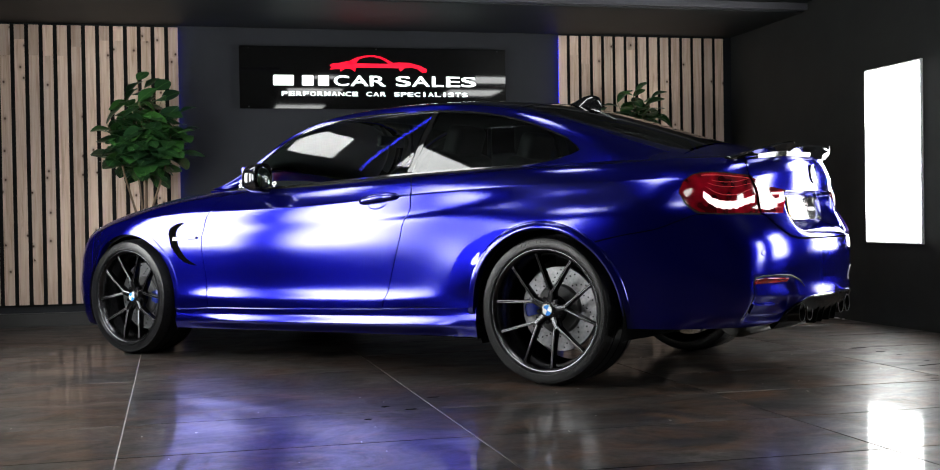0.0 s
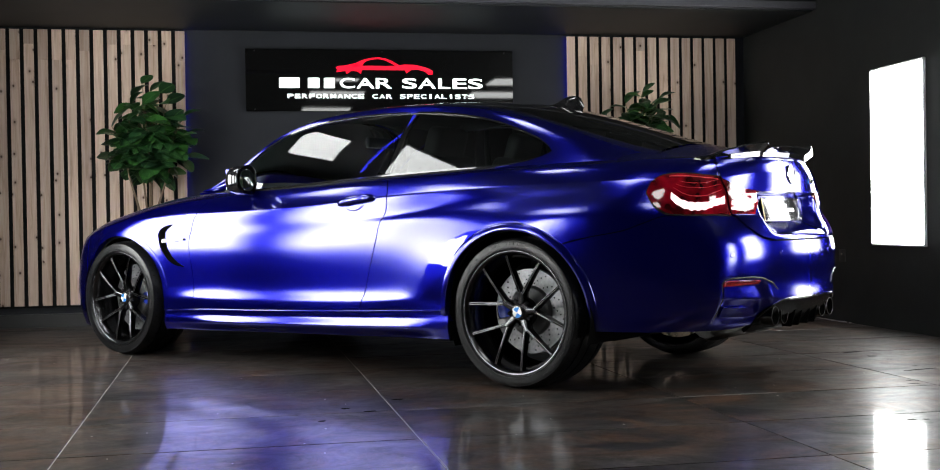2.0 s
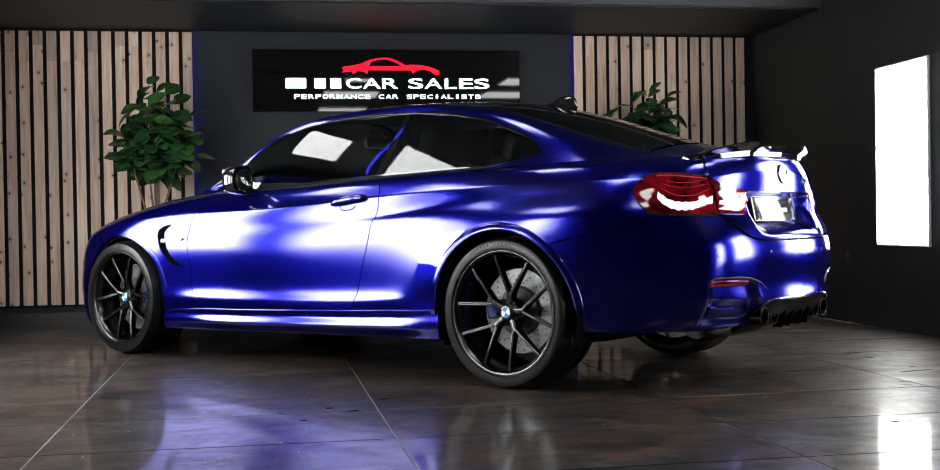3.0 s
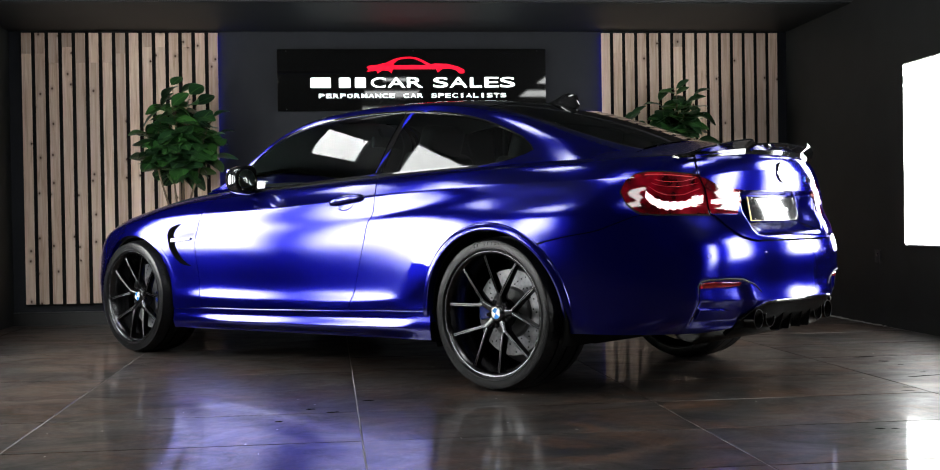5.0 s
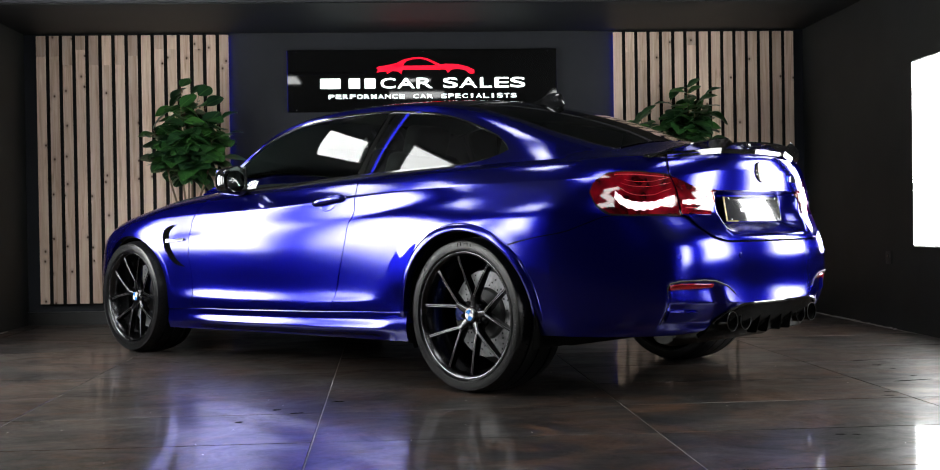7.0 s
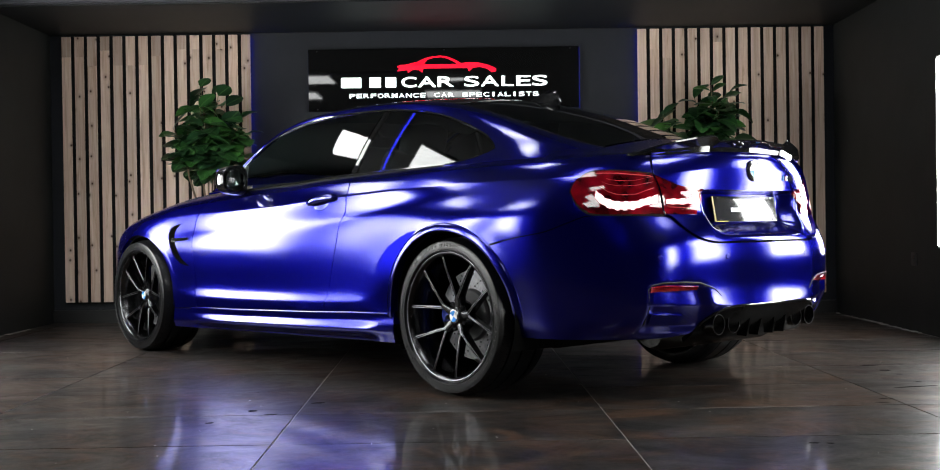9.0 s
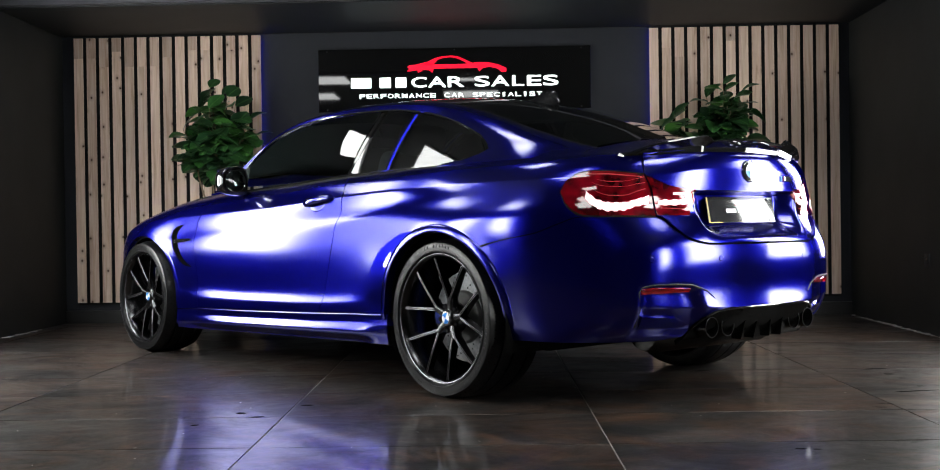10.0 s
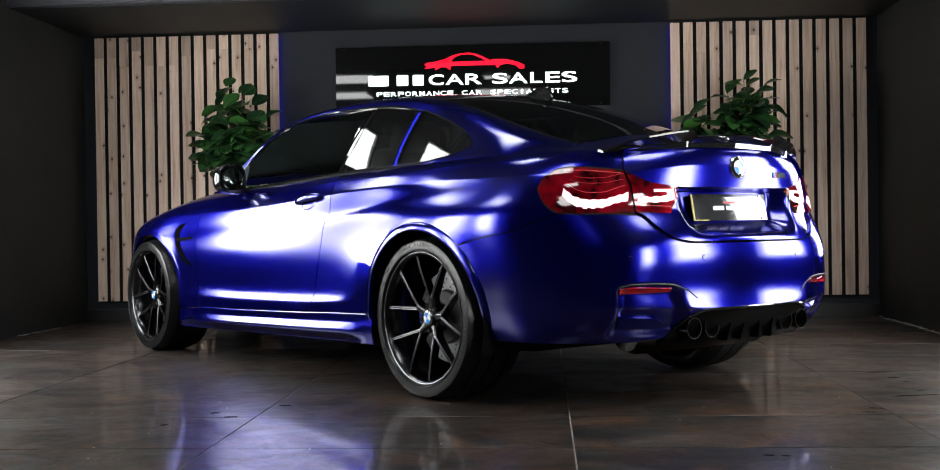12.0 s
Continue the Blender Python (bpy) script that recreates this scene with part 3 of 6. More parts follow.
UNDER_RING = ring(
    [(2.23, 0, 0.485), (2.20, 0.37, 0.485), (2.08, 0.685, 0.51), (1.95, 0.79, 0.555)],
    [(0.877, 0.625), (0.913, 0.692), (0.886, 0.695), (0.877, 0.712), (0.878, 0.735), (0.877, 0.748), (0.8795, 0.766), (0.8845, 0.791), (0.892, 0.815), (0.897, 0.833), (0.874, 0.843), (0.825, 0.842)],
    [(-2.152, 0.705, 0.824), (-2.264, 0.537, 0.822), (-2.338, 0.275, 0.820), (-2.358, 0.000, 0.820)])
MID_RING = ring(
    [(2.24, 0, 0.45), (2.21, 0.37, 0.45), (2.09, 0.68, 0.47), (1.955, 0.79, 0.51)],
    [(0.882, 0.570), (0.918, 0.645), (0.893, 0.632), (0.887, 0.635), (0.890, 0.640), (0.890, 0.645), (0.8905, 0.675), (0.8985, 0.708), (0.914, 0.738), (0.926, 0.757), (0.905, 0.766), (0.847, 0.768)],
    [(-2.157, 0.718, 0.771), (-2.270, 0.543, 0.768), (-2.352, 0.275, 0.756), (-2.372, 0.000, 0.752)])
LOWER_RING = ring(
    [(2.245, 0, 0.37), (2.215, 0.37, 0.37), (2.10, 0.68, 0.39), (1.965, 0.79, 0.44)],
    [(0.880, 0.470), (0.912, 0.510), (0.886, 0.455), (0.881, 0.440), (0.883, 0.438), (0.885, 0.440), (0.888, 0.450), (0.902, 0.475), (0.928, 0.560), (0.931, 0.630), (0.907, 0.655), (0.849, 0.658)],
    [(-2.178, 0.728, 0.655), (-2.318, 0.575, 0.648), (-2.400, 0.285, 0.645), (-2.420, 0.000, 0.645)])
FLARE_RING = ring(
    [(2.24, 0, 0.31), (2.21, 0.37, 0.31), (2.10, 0.675, 0.33), (1.97, 0.785, 0.37)],
    [(0.874, 0.385), (0.902, 0.400), (0.884, 0.350), (0.889, 0.352), (0.892, 0.358), (0.893, 0.364), (0.896, 0.374), (0.906, 0.388), (0.918, 0.410), (0.922, 0.480), (0.898, 0.520), (0.845, 0.525)],
    [(-2.190, 0.735, 0.522), (-2.328, 0.580, 0.512), (-2.402, 0.285, 0.492), (-2.422, 0.000, 0.488)])
SILL_RING = ring(
    [(2.23, 0, 0.26), (2.20, 0.37, 0.26), (2.09, 0.67, 0.28), (1.975, 0.78, 0.32)],
    [(0.868, 0.320), (0.895, 0.310), (0.878, 0.275), (0.889, 0.287), (0.894, 0.297), (0.895, 0.307), (0.898, 0.320), (0.906, 0.333), (0.916, 0.348), (0.908, 0.400), (0.886, 0.425), (0.836, 0.430)],
    [(-2.190, 0.730, 0.415), (-2.328, 0.580, 0.405), (-2.412, 0.285, 0.396), (-2.434, 0.000, 0.394)])
ROCKER_RING = ring(
    [(2.20, 0, 0.19), (2.17, 0.37, 0.19), (2.07, 0.66, 0.20), (1.97, 0.77, 0.22)],
    [(0.862, 0.220), (0.890, 0.220), (0.882, 0.225), (0.900, 0.236), (0.904, 0.246), (0.904, 0.254), (0.904, 0.264), (0.903, 0.274), (0.896, 0.283), (0.890, 0.300), (0.866, 0.315), (0.823, 0.322)],
    [(-2.165, 0.722, 0.320), (-2.285, 0.562, 0.318), (-2.372, 0.280, 0.318), (-2.390, 0.000, 0.318)])
BOTTOM_RING = ring(
    [(2.15, 0, 0.15), (2.12, 0.36, 0.15), (2.03, 0.64, 0.15), (1.96, 0.75, 0.15)],
    [(0.84, 0.15), (0.87, 0.15), (0.862, 0.165), (0.868, 0.172), (0.870, 0.178), (0.870, 0.185), (0.870, 0.192), (0.868, 0.20), (0.865, 0.208), (0.86, 0.22), (0.825, 0.24), (0.80, 0.245)],
    [(-2.115, 0.690, 0.250), (-2.235, 0.530, 0.252), (-2.325, 0.275, 0.258), (-2.340, 0.000, 0.260)])
SHELL = Net(STATIONS, [BELT_RING, SHOULDER_RING, CREASE_RING, LEDGE_RING, UNDER_RING, MID_RING, LOWER_RING, FLARE_RING, SILL_RING, ROCKER_RING, BOTTOM_RING], creases=(2, 8), share=0.85, mirror=True)


def bell(d, middle, width):
    return np.exp(-((d - middle) / width) ** 2)


def soft_step(s, a, b):
    t = np.clip((s - a) / (b - a), 0, 1)
    return t * t * (3 - 2 * t)


def shell(u, v):
    """The shell with the flared lips round the wheels and the number plate recess."""
    p = SHELL.at(u, np.where(np.asarray(v) < 3, v, np.where(np.asarray(v) < 4, 2 * np.asarray(v) - 3, np.asarray(v) + 1.0)))
    for cx, cz, r, amount in ((-AXLE, 0.34, 0.372, 0.003), (AXLE, 0.334, 0.366, 0.002)):
        d = np.hypot(p[..., 0] - cx, p[..., 2] - cz)
        lip = 1 / (1 + np.exp((d - r - 0.045) / 0.013))
        p[..., 1] += amount * np.where(np.abs(p[..., 0]) < 1.95, lip, 0) * np.clip((p[..., 2] - 0.2) / 0.1, 0, 1)
    y, z = np.abs(p[..., 1]), p[..., 2]
    back = p[..., 0] < -2.1
    side = 1 - soft_step(y, 0.235 + (z - 0.70) * 0.22, 0.345 + (z - 0.70) * 0.10)
    high = soft_step(z, 0.664, 0.735) * (1 - soft_step(z, 0.848, 0.864))
    p[..., 0] += 0.078 * side * high * back
    vent = soft_step(y, 0.395 - (0.49 - z) * 0.35, 0.455 - (0.49 - z) * 0.35) * (1 - soft_step(y, 0.612, 0.650)) * soft_step(z, 0.275, 0.33) * (1 - soft_step(z, 0.462, 0.498)) * back
    p[..., 0] += 0.026 * vent
    p[..., 1] -= 0.006 * vent * np.sign(p[..., 1])
    return p


def normal_of(f, u, v, e=1e-3):
    a, b = f(u + e, v) - f(u - e, v), f(u, v + e) - f(u, v - e)
    n = np.cross(a, b)
    return n / (np.linalg.norm(n, axis=-1, keepdims=True) + 1e-12)


def as_fun(c):
    """A boundary: a number, or (at, value) pairs."""
    if isinstance(c, (int, float)):
        return lambda s: np.full_like(np.asarray(s, float), c)
    a = np.array(sorted(c), float)
    if len(a) < 3:
        return lambda s: np.interp(s, a[:, 0], a[:, 1])

    def f(s):
        s = np.clip(np.asarray(s, float), a[0, 0], a[-1, 0])
        h, d = np.diff(a[:, 0]), np.diff(a[:, 1]) / np.diff(a[:, 0])
        m = np.concatenate([[d[0]], [0 if x * y <= 0 else 2 * x * y / (x + y) for x, y in zip(d[:-1], d[1:])], [d[-1]]])
        i = np.clip(np.searchsorted(a[:, 0], s) - 1, 0, len(h) - 1)
        t = (s - a[i, 0]) / h[i]
        return ((1 + 2 * t) * (1 - t) ** 2 * a[i, 1] + t * (1 - t) ** 2 * h[i] * m[i] + t * t * (3 - 2 * t) * a[i + 1, 1] + t * t * (t - 1) * h[i] * m[i + 1])
    return f


def panel(f, u0, u1, v0, v1, nu, nv, lift=0.0, fold=0.012, arch=None, sides=(1,), both=False, arch_fold=0.035):
    """A panel of the skin f between two curved edges each way, with folded-in edges, on the left (1), the right (-1) or both sides."""
    u0, u1, v0, v1 = as_fun(u0), as_fun(u1), as_fun(v0), as_fun(v1)
    a, b = np.meshgrid(np.linspace(0, 1, nu), np.linspace(0, 1, nv), indexing="ij")
    um = 0.5 * (u0(0 * a + 3) + u1(0 * a + 3))
    v = b.copy()
    u = u0(v0(um) + b) * (1 - a) + u1(v0(um) + b) * a
    for _ in range(4):
        v = v0(u) * (1 - b) + v1(u) * b
        u = u0(v) * (1 - a) + u1(v) * a
    p = f(u, v)
    keep = np.ones(p.shape[:2], bool)
    if arch:
        cx, cz, r = arch
        inside = np.hypot(p[..., 0] - cx, p[..., 2] - cz) < r
        need = np.zeros_like(inside)
        cell = inside[:-1, :-1] & inside[1:, :-1] & inside[:-1, 1:] & inside[1:, 1:]
        for di in (0, 1):
            for dj in (0, 1):
                need[di:di + cell.shape[0], dj:dj + cell.shape[1]] |= ~cell
        fix = inside & need
        uu, vv, q = u[fix], v[fix], p[fix]
        d = np.hypot(q[:, 0] - cx, q[:, 2] - cz)
        tx, tz = cx + (q[:, 0] - cx) * r / d, cz + (q[:, 2] - cz) * r / d
        for _ in range(6):
            q, e = f(uu, vv), 1e-3
            ju, jv = (f(uu + e, vv) - q) / e, (f(uu, vv + e) - q) / e
            dx, dz = tx - q[:, 0], tz - q[:, 2]
            det = ju[:, 0] * jv[:, 2] - ju[:, 2] * jv[:, 0]
            uu = uu + np.clip((dx * jv[:, 2] - dz * jv[:, 0]) / det, -0.05, 0.05)
            vv = np.clip(vv + np.clip((ju[:, 0] * dz - ju[:, 2] * dx) / det, -0.3, 0.3), 0, 9)
        p[fix] = f(uu, vv)
        u[fix], v[fix] = uu, vv
        keep = need
    n = normal_of(f, u, v)
    if n[nu // 2, nv // 2] @ (p[nu // 2, nv // 2] - np.array([p[nu // 2, nv // 2, 0] * 0.6, 0, 0.55])) < 0:
        n = -n
    p = p + n * lift
    bm = bmesh.new()
    for side in sides if not both else (1, -1):
        flip = np.array([1, side, 1.0])
        grid = [[bm.verts.new(p[i, j] * flip) if keep[i, j] else None for j in range(nv)] for i in range(nu)]
        for i in range(nu - 1):
            for j in range(nv - 1):
                q = (grid[i][j], grid[i + 1][j], grid[i + 1][j + 1], grid[i][j + 1])
                if None not in q and not (arch and cell[i, j]):
                    bm.faces.new(q)
    loose = [x for x in bm.verts if not x.link_faces]
    bmesh.ops.delete(bm, geom=loose, context="VERTS")
    if both:
        bmesh.ops.remove_doubles(bm, verts=bm.verts[:], dist=1e-4)
    bmesh.ops.recalc_face_normals(bm, faces=bm.faces)
    best = max(bm.faces, key=lambda x: x.calc_area())
    out = Vector((best.calc_center_median().x * 0.4, best.calc_center_median().y, best.calc_center_median().z - 0.55))
    if best.normal.dot(out) < 0:
        bmesh.ops.reverse_faces(bm, faces=bm.faces)
    if fold:
        bm.normal_update()
        shift = {x: x.normal.copy() for x in bm.verts if x.is_boundary}
        edges = [e for e in bm.edges if e.is_boundary]
        r = bmesh.ops.extrude_edge_only(bm, edges=edges)
        fresh = [x for x in r["geom"] if isinstance(x, bmesh.types.BMVert)]
        tree = {tuple(round(c, 5) for c in k.co): s for k, s in shift.items()}
        for x in fresh:
            s = tree.get(tuple(round(c, 5) for c in x.co), Vector((0, 0, 0)))
            deep = fold
            if arch and math.hypot(x.co.x - arch[0], x.co.z - arch[1]) < arch[2] + 0.004:
                deep = arch_fold
                s = Vector((0, math.copysign(1, x.co.y), 0))
            x.co -= s * deep
    return bm


def flank_points(x, z):
    """Points of the flank at given x and z."""
    u, v = x.copy(), np.full_like(x, 5.0)
    for _ in range(30):
        p = shell(u, v)
        g = (shell(u, v + 1e-3) - p)[..., 2] / 1e-3
        v = np.clip(v + np.clip((z - p[..., 2]) / g, -0.3, 0.3), 0.5, 9)
        u = u + (x - p[..., 0])
    return shell(u, v)


def arch_flange(cx, cz, r, lift, side, first, last):
    """The flat rolled flange round a wheel opening."""
    a = np.radians(np.linspace(first, last, 90))
    rr = np.array([r, r + 0.002, r + 0.012, r + 0.024, r + 0.0325, r + 0.035])
    up = np.array([0.9, 1.0, 0.9, 0.7, 0.5, -0.1]) * lift
    aa, rad = np.meshgrid(a, rr, indexing="ij")
    p = flank_points(cx + rad * np.cos(aa), cz + rad * np.sin(aa))
    fade = np.clip(np.minimum(aa - a[0], a[-1] - aa) / 0.12, 0, 1)
    p[..., 1] += up[None, :] * fade + 0.0006
    inner = p[:, :1].copy()
    inner[..., 1] -= 0.03
    p = np.concatenate([inner, p], 1) * np.array([1, side, 1.0])
    bm = bmesh.new()
    rows = [[bm.verts.new(q) for q in row] for row in p]
    for m, n in zip(rows[:-1], rows[1:]):
        for k in range(len(m) - 1):
            bm.faces.new((m[k], m[k + 1], n[k + 1], n[k]))
    if side < 0:
        bmesh.ops.reverse_faces(bm, faces=bm.faces)
    return bm


car = thing("coupe_car", CAR_POSE, "satin metallic blue two-door coupe with dark alloy wheels, parked on tiles", "car")


def skin(name, label, mat, *args, parent=None, sharp=40, mirrored=True, **kw):
    """A panel on the left side and its twin on the right."""
    out = []
    for side in ((1, -1) if mirrored else (1,)):
        out.append(part(name, panel(*args, sides=(side,), **kw), mat, parent or car, label, sharp=sharp))
    return out


GAP = 0.003
DOOR_FRONT = [(0, 0.625), (1, 0.712), (2, 0.770), (3, 0.796), (4, 0.812), (5, 0.784), (6, 0.773), (7, 0.766)]
DOOR_REAR = [(0, -0.575), (1, -0.608), (2, -0.638), (3, -0.640), (4, -0.590), (5, -0.517), (6, -0.489), (7, -0.470)]
off = lambda c, d: [(a, b + d) for a, b in c]
BUMPER_TOP = [(-1.60, 5.14), (-1.66, 5.06), (-1.80, 4.84), (-1.932, 4.65), (-2.021, 4.35), (-2.10, 4.10), (-2.20, 4.07), (-2.40, 4.07), (-2.437, 4.13), (-2.49, 4.53), (-2.569, 4.90), (-2.64, 4.98), (-2.96, 4.98)]
BUMPER_LOW = [(-1.6, 8.6), (-2.36, 8.7), (-2.53, 8.5), (-2.575, 8.0), (-2.614, 7.35), (-2.671, 7.10), (-2.75, 7.02), (-2.96, 7.0)]
LID_SEAM = [(0, -2.345), (1.0, -2.355), (1.9, -2.372), (3.0, -2.395), (4.1, -2.418)]
skin("fender", "satin blue front fender", PAINT, shell, 1.78, off(DOOR_FRONT, GAP), 0.0, 6.95, 80, 68, arch=(AXLE, 0.334, 0.366))
doors = skin("door", "satin blue door", PAINT, shell, off(DOOR_FRONT, -GAP), off(DOOR_REAR, GAP), 0.0, 6.93, 60, 64)


def skirt(u, v):
    """The sill skin: an upright band under the door, then a flare that rounds under, fading towards both ends."""
    a, b = SHELL.at(u, 8.0 + 0 * np.asarray(u)), SHELL.at(u, 10.0 + 0 * np.asarray(u))
    t = (np.asarray(v, float) - 7) / 2
    p = a * (1 - t[..., None]) + b * t[..., None]
    full = soft_step(np.asarray(u, float), -0.98, -0.78) * (1 - soft_step(np.asarray(u, float), 0.45, 0.98))
    flare = 0.011 * soft_step(t, 0.24, 0.62) * (1 - 0.9 * soft_step(t, 0.66, 1.0))
    p[..., 1] = a[..., 1] + 0.003 + flare * full + 0.004 * (1 - full) * soft_step(t, 0.1, 0.5) - (0.010 + 0.024 * full) * soft_step(t, 0.60, 1.05)
    return p


skirts = skin("side_skirt", "satin blue side skirt", PAINT, skirt, 1.035, -1.045, 7.0, 9.0, 80, 40, fold=0.005)
for side, body in zip((1, -1), skirts):
    lip = [(p[0], side * (p[1] + 0.0025), p[2] - 0.002) for p in skirt(np.linspace(1.02, -1.03, 60), np.full(60, 7.0))]
    part("skirt_lip", tube_bm(lip, 0.0024, 8), PAINT, body, "raised upper edge of the skirt")
quarters = skin("rear_quarter", "satin blue rear quarter panel", PAINT, shell, off(DOOR_REAR, -GAP), off(LID_SEAM, 0.0014), 0.0, [(-0.4, 6.93), (-1.0, 6.93), (-1.30, 6.88), (-1.50, 5.7), *[(a, b - 0.02) for a, b in BUMPER_TOP[1:8]]], 110, 66, arch=(-AXLE, 0.34, 0.372))
part("rear_bumper", panel(shell, -1.615, -2.96, [(a, b + 0.02) for a, b in BUMPER_TOP], BUMPER_LOW, 150, 70, both=True, arch=(-AXLE, 0.34, 0.372)), PAINT, car, "satin blue rear bumper")
part("front_bumper", panel(shell, 2.75, 1.785, 0.0, 9.0, 60, 44, both=True, arch=(AXLE, 0.334, 0.366)), PAINT, car, "satin blue front bumper")
boot = part("boot_lid", panel(shell, off(LID_SEAM, -0.0014), -2.96, 0.0, [(a, b - 0.02) for a, b in BUMPER_TOP[6:]], 70, 90, both=True), PAINT, car, "satin blue boot lid")
for side in (1, -1):
    part("arch_flange", arch_flange(-AXLE, 0.34, 0.370, 0.012, side, -8, 182), PAINT, car, "satin blue rolled wheel arch flange", sharp=50)
    part("arch_flange", arch_flange(AXLE, 0.334, 0.365, 0.0012, side, 5, 178), PAINT, car, "satin blue rolled wheel arch flange", sharp=50)
# clear stone-guard film ahead of the rear wheels: gloss on the satin paint
FILM_EDGE = [(4.28, -1.16), (4.36, -1.10), (4.50, -1.0), (4.66, -0.945), (4.90, -0.903), (5.80, -0.862), (6.97, -0.835)]
skin("guard_film", "clear glossy stone-guard film on the blue paint", FILMED, shell, FILM_EDGE, -1.30, 4.28, 6.97, 50, 40, lift=0.0008, fold=0, arch=(-AXLE, 0.34, 0.406))
# added dark inner skin behind the gaps, so no light leaks through
for a, b, arch in ((2.5, 0.0, (AXLE, 0.334, 0.36)), (0.0, -2.9, (-AXLE, 0.34, 0.365))):
    skin("inner_liner", "", LINER, shell, a, b, 0.15, 8.6, 120, 44, lift=-0.03, fold=0, arch=arch)

# greenhouse: sections from the belt up over the roof
TOP_X = [0.93, 0.755, 0.572, 0.395, 0.18, -0.10, -0.45, -0.80, -1.10, -1.35, -1.55, -1.75, -1.95, -2.12, -2.27]
belt = [tuple(SHELL.at(x if x > -2.1 else -2.13, 0)[0]) for x in TOP_X[:-1]]
end = [tuple(SHELL.at(u, 0)[0]) for u in (-2.20, -2.26, -2.32, -2.40, -2.66, -2.96)]
GLASS_MID = [(0.715, 0.938), (0.728, 0.950), (0.722, 0.985), (0.719, 1.045), (0.711, 1.100), (0.697, 1.140), (0.690, 1.150), (0.690, 1.140), (0.690, 1.110), (0.690, 1.070), (0.683, 1.053), (0.665, 1.034), (0.628, 1.020), (0.575, 1.012)]
GLASS_TOP = [(0.690, 0.948), (0.715, 0.972), (0.697, 1.060), (0.667, 1.175), (0.636, 1.262), (0.600, 1.308), (0.572, 1.318), (0.577, 1.295), (0.600, 1.237), (0.626, 1.158), (0.632, 1.106), (0.611, 1.066), (0.572, 1.034), (0.520, 1.020)]
ROOF_EDGE = [(0.640, 0.958), (0.675, 1.005), (0.655, 1.100), (0.622, 1.205), (0.575, 1.295), (0.530, 1.345), (0.505, 1.358), (0.505, 1.340), (0.515, 1.293), (0.525, 1.225), (0.532, 1.160), (0.527, 1.099), (0.500, 1.049), (0.450, 1.030)]
ROOF_MID = [(0.33, 0.98), (0.35, 1.06), (0.36, 1.15), (0.36, 1.238), (0.34, 1.318), (0.31, 1.37), (0.29, 1.382), (0.29, 1.368), (0.29, 1.33), (0.29, 1.268), (0.29, 1.205), (0.28, 1.14), (0.27, 1.085), (0.26, 1.052)]
ROOF_LINE = [0.99, 1.085, 1.172, 1.255, 1.33, 1.378, 1.389, 1.377, 1.342, 1.283, 1.222, 1.158, 1.10, 1.062]
top_rings = [belt + [end[0]]]
for k, r in enumerate((GLASS_MID, GLASS_TOP, ROOF_EDGE, ROOF_MID)):
    top_rings.append([(x, y, z) for x, (y, z) in zip(TOP_X, r)] + [end[k + 1]])
top_rings.append([(x, 0, z) for x, z in zip(TOP_X, ROOF_LINE)] + [end[5]])
# mirrored past the roof's middle, so that it stays round there
top_rings.append([(x, -y, z) for x, y, z in top_rings[4]])
TOP = Net(TOP_X, top_rings, creases=(2,), share=0.15)
top = lambda u, w: TOP.at(u, w)

DLO_TOP = [(0.70, 1.0), (0.60, 1.9), (0.5, 1.97), (-1.20, 1.97), (-1.36, 1.85), (-1.44, 1.55), (-1.475, 1.15)]
DLO_LOW = [(0.70, 0.12), (0.60, 0.08), (-1.20, 0.08), (-1.34, 0.30), (-1.43, 0.75), (-1.475, 1.15)]
POST_F = [(0, -0.548), (2, -0.575)]
POST_R = [(0, -0.575), (2, -0.602)]
skin("roof_rail", "satin blue roof rail and pillar", PAINT, top, 0.91, -1.475, DLO_TOP, 3.0, 90, 22, mirrored=True)
skin("rear_pillar", "satin blue rear pillar", PAINT, top, -1.475, -1.945, 0.0, 3.0, 40, 40, fold=0.0)
skin("pillar_foot", "satin blue strip below the rear side window", PAINT, top, -1.20, -1.475, 0.0, DLO_LOW, 30, 8, fold=0.0)
skin("belt_trim", "black trim strip below the side windows", BLACK_FELT, top, 0.66, -1.205, 0.0, 0.05, 60, 4, lift=0.001, fold=0.004)
skin("deck_side", "satin blue strip beside the boot lid", PAINT, top, -1.945, -2.26, 0.0, 2.0, 30, 20, fold=0.004)


def glass_sheet(x0, x1, along, upright, turn=0.0):
    """A side window: one evenly bowed sheet through its opening, with a set bow along the car and upright."""
    x, w = np.meshgrid(np.linspace(x0, x1, 24), np.linspace(0.15, 1.95, 20))
    q = top(x, w).reshape(-1, 3)
    terms = lambda a, c: np.stack([a ** 0, a, c, a * c], -1)
    rest = np.linalg.lstsq(terms(q[:, 0], q[:, 2]), q[:, 1] + along * q[:, 0] ** 2 + upright * q[:, 2] ** 2, rcond=None)[0]

    def sheet(u, w):
        p = top(u, w)
        p[..., 1] = terms(p[..., 0], p[..., 2]) @ rest - along * p[..., 0] ** 2 - upright * p[..., 2] ** 2 - turn * (p[..., 0] - (x0 + x1) / 2)
        return p
    return sheet


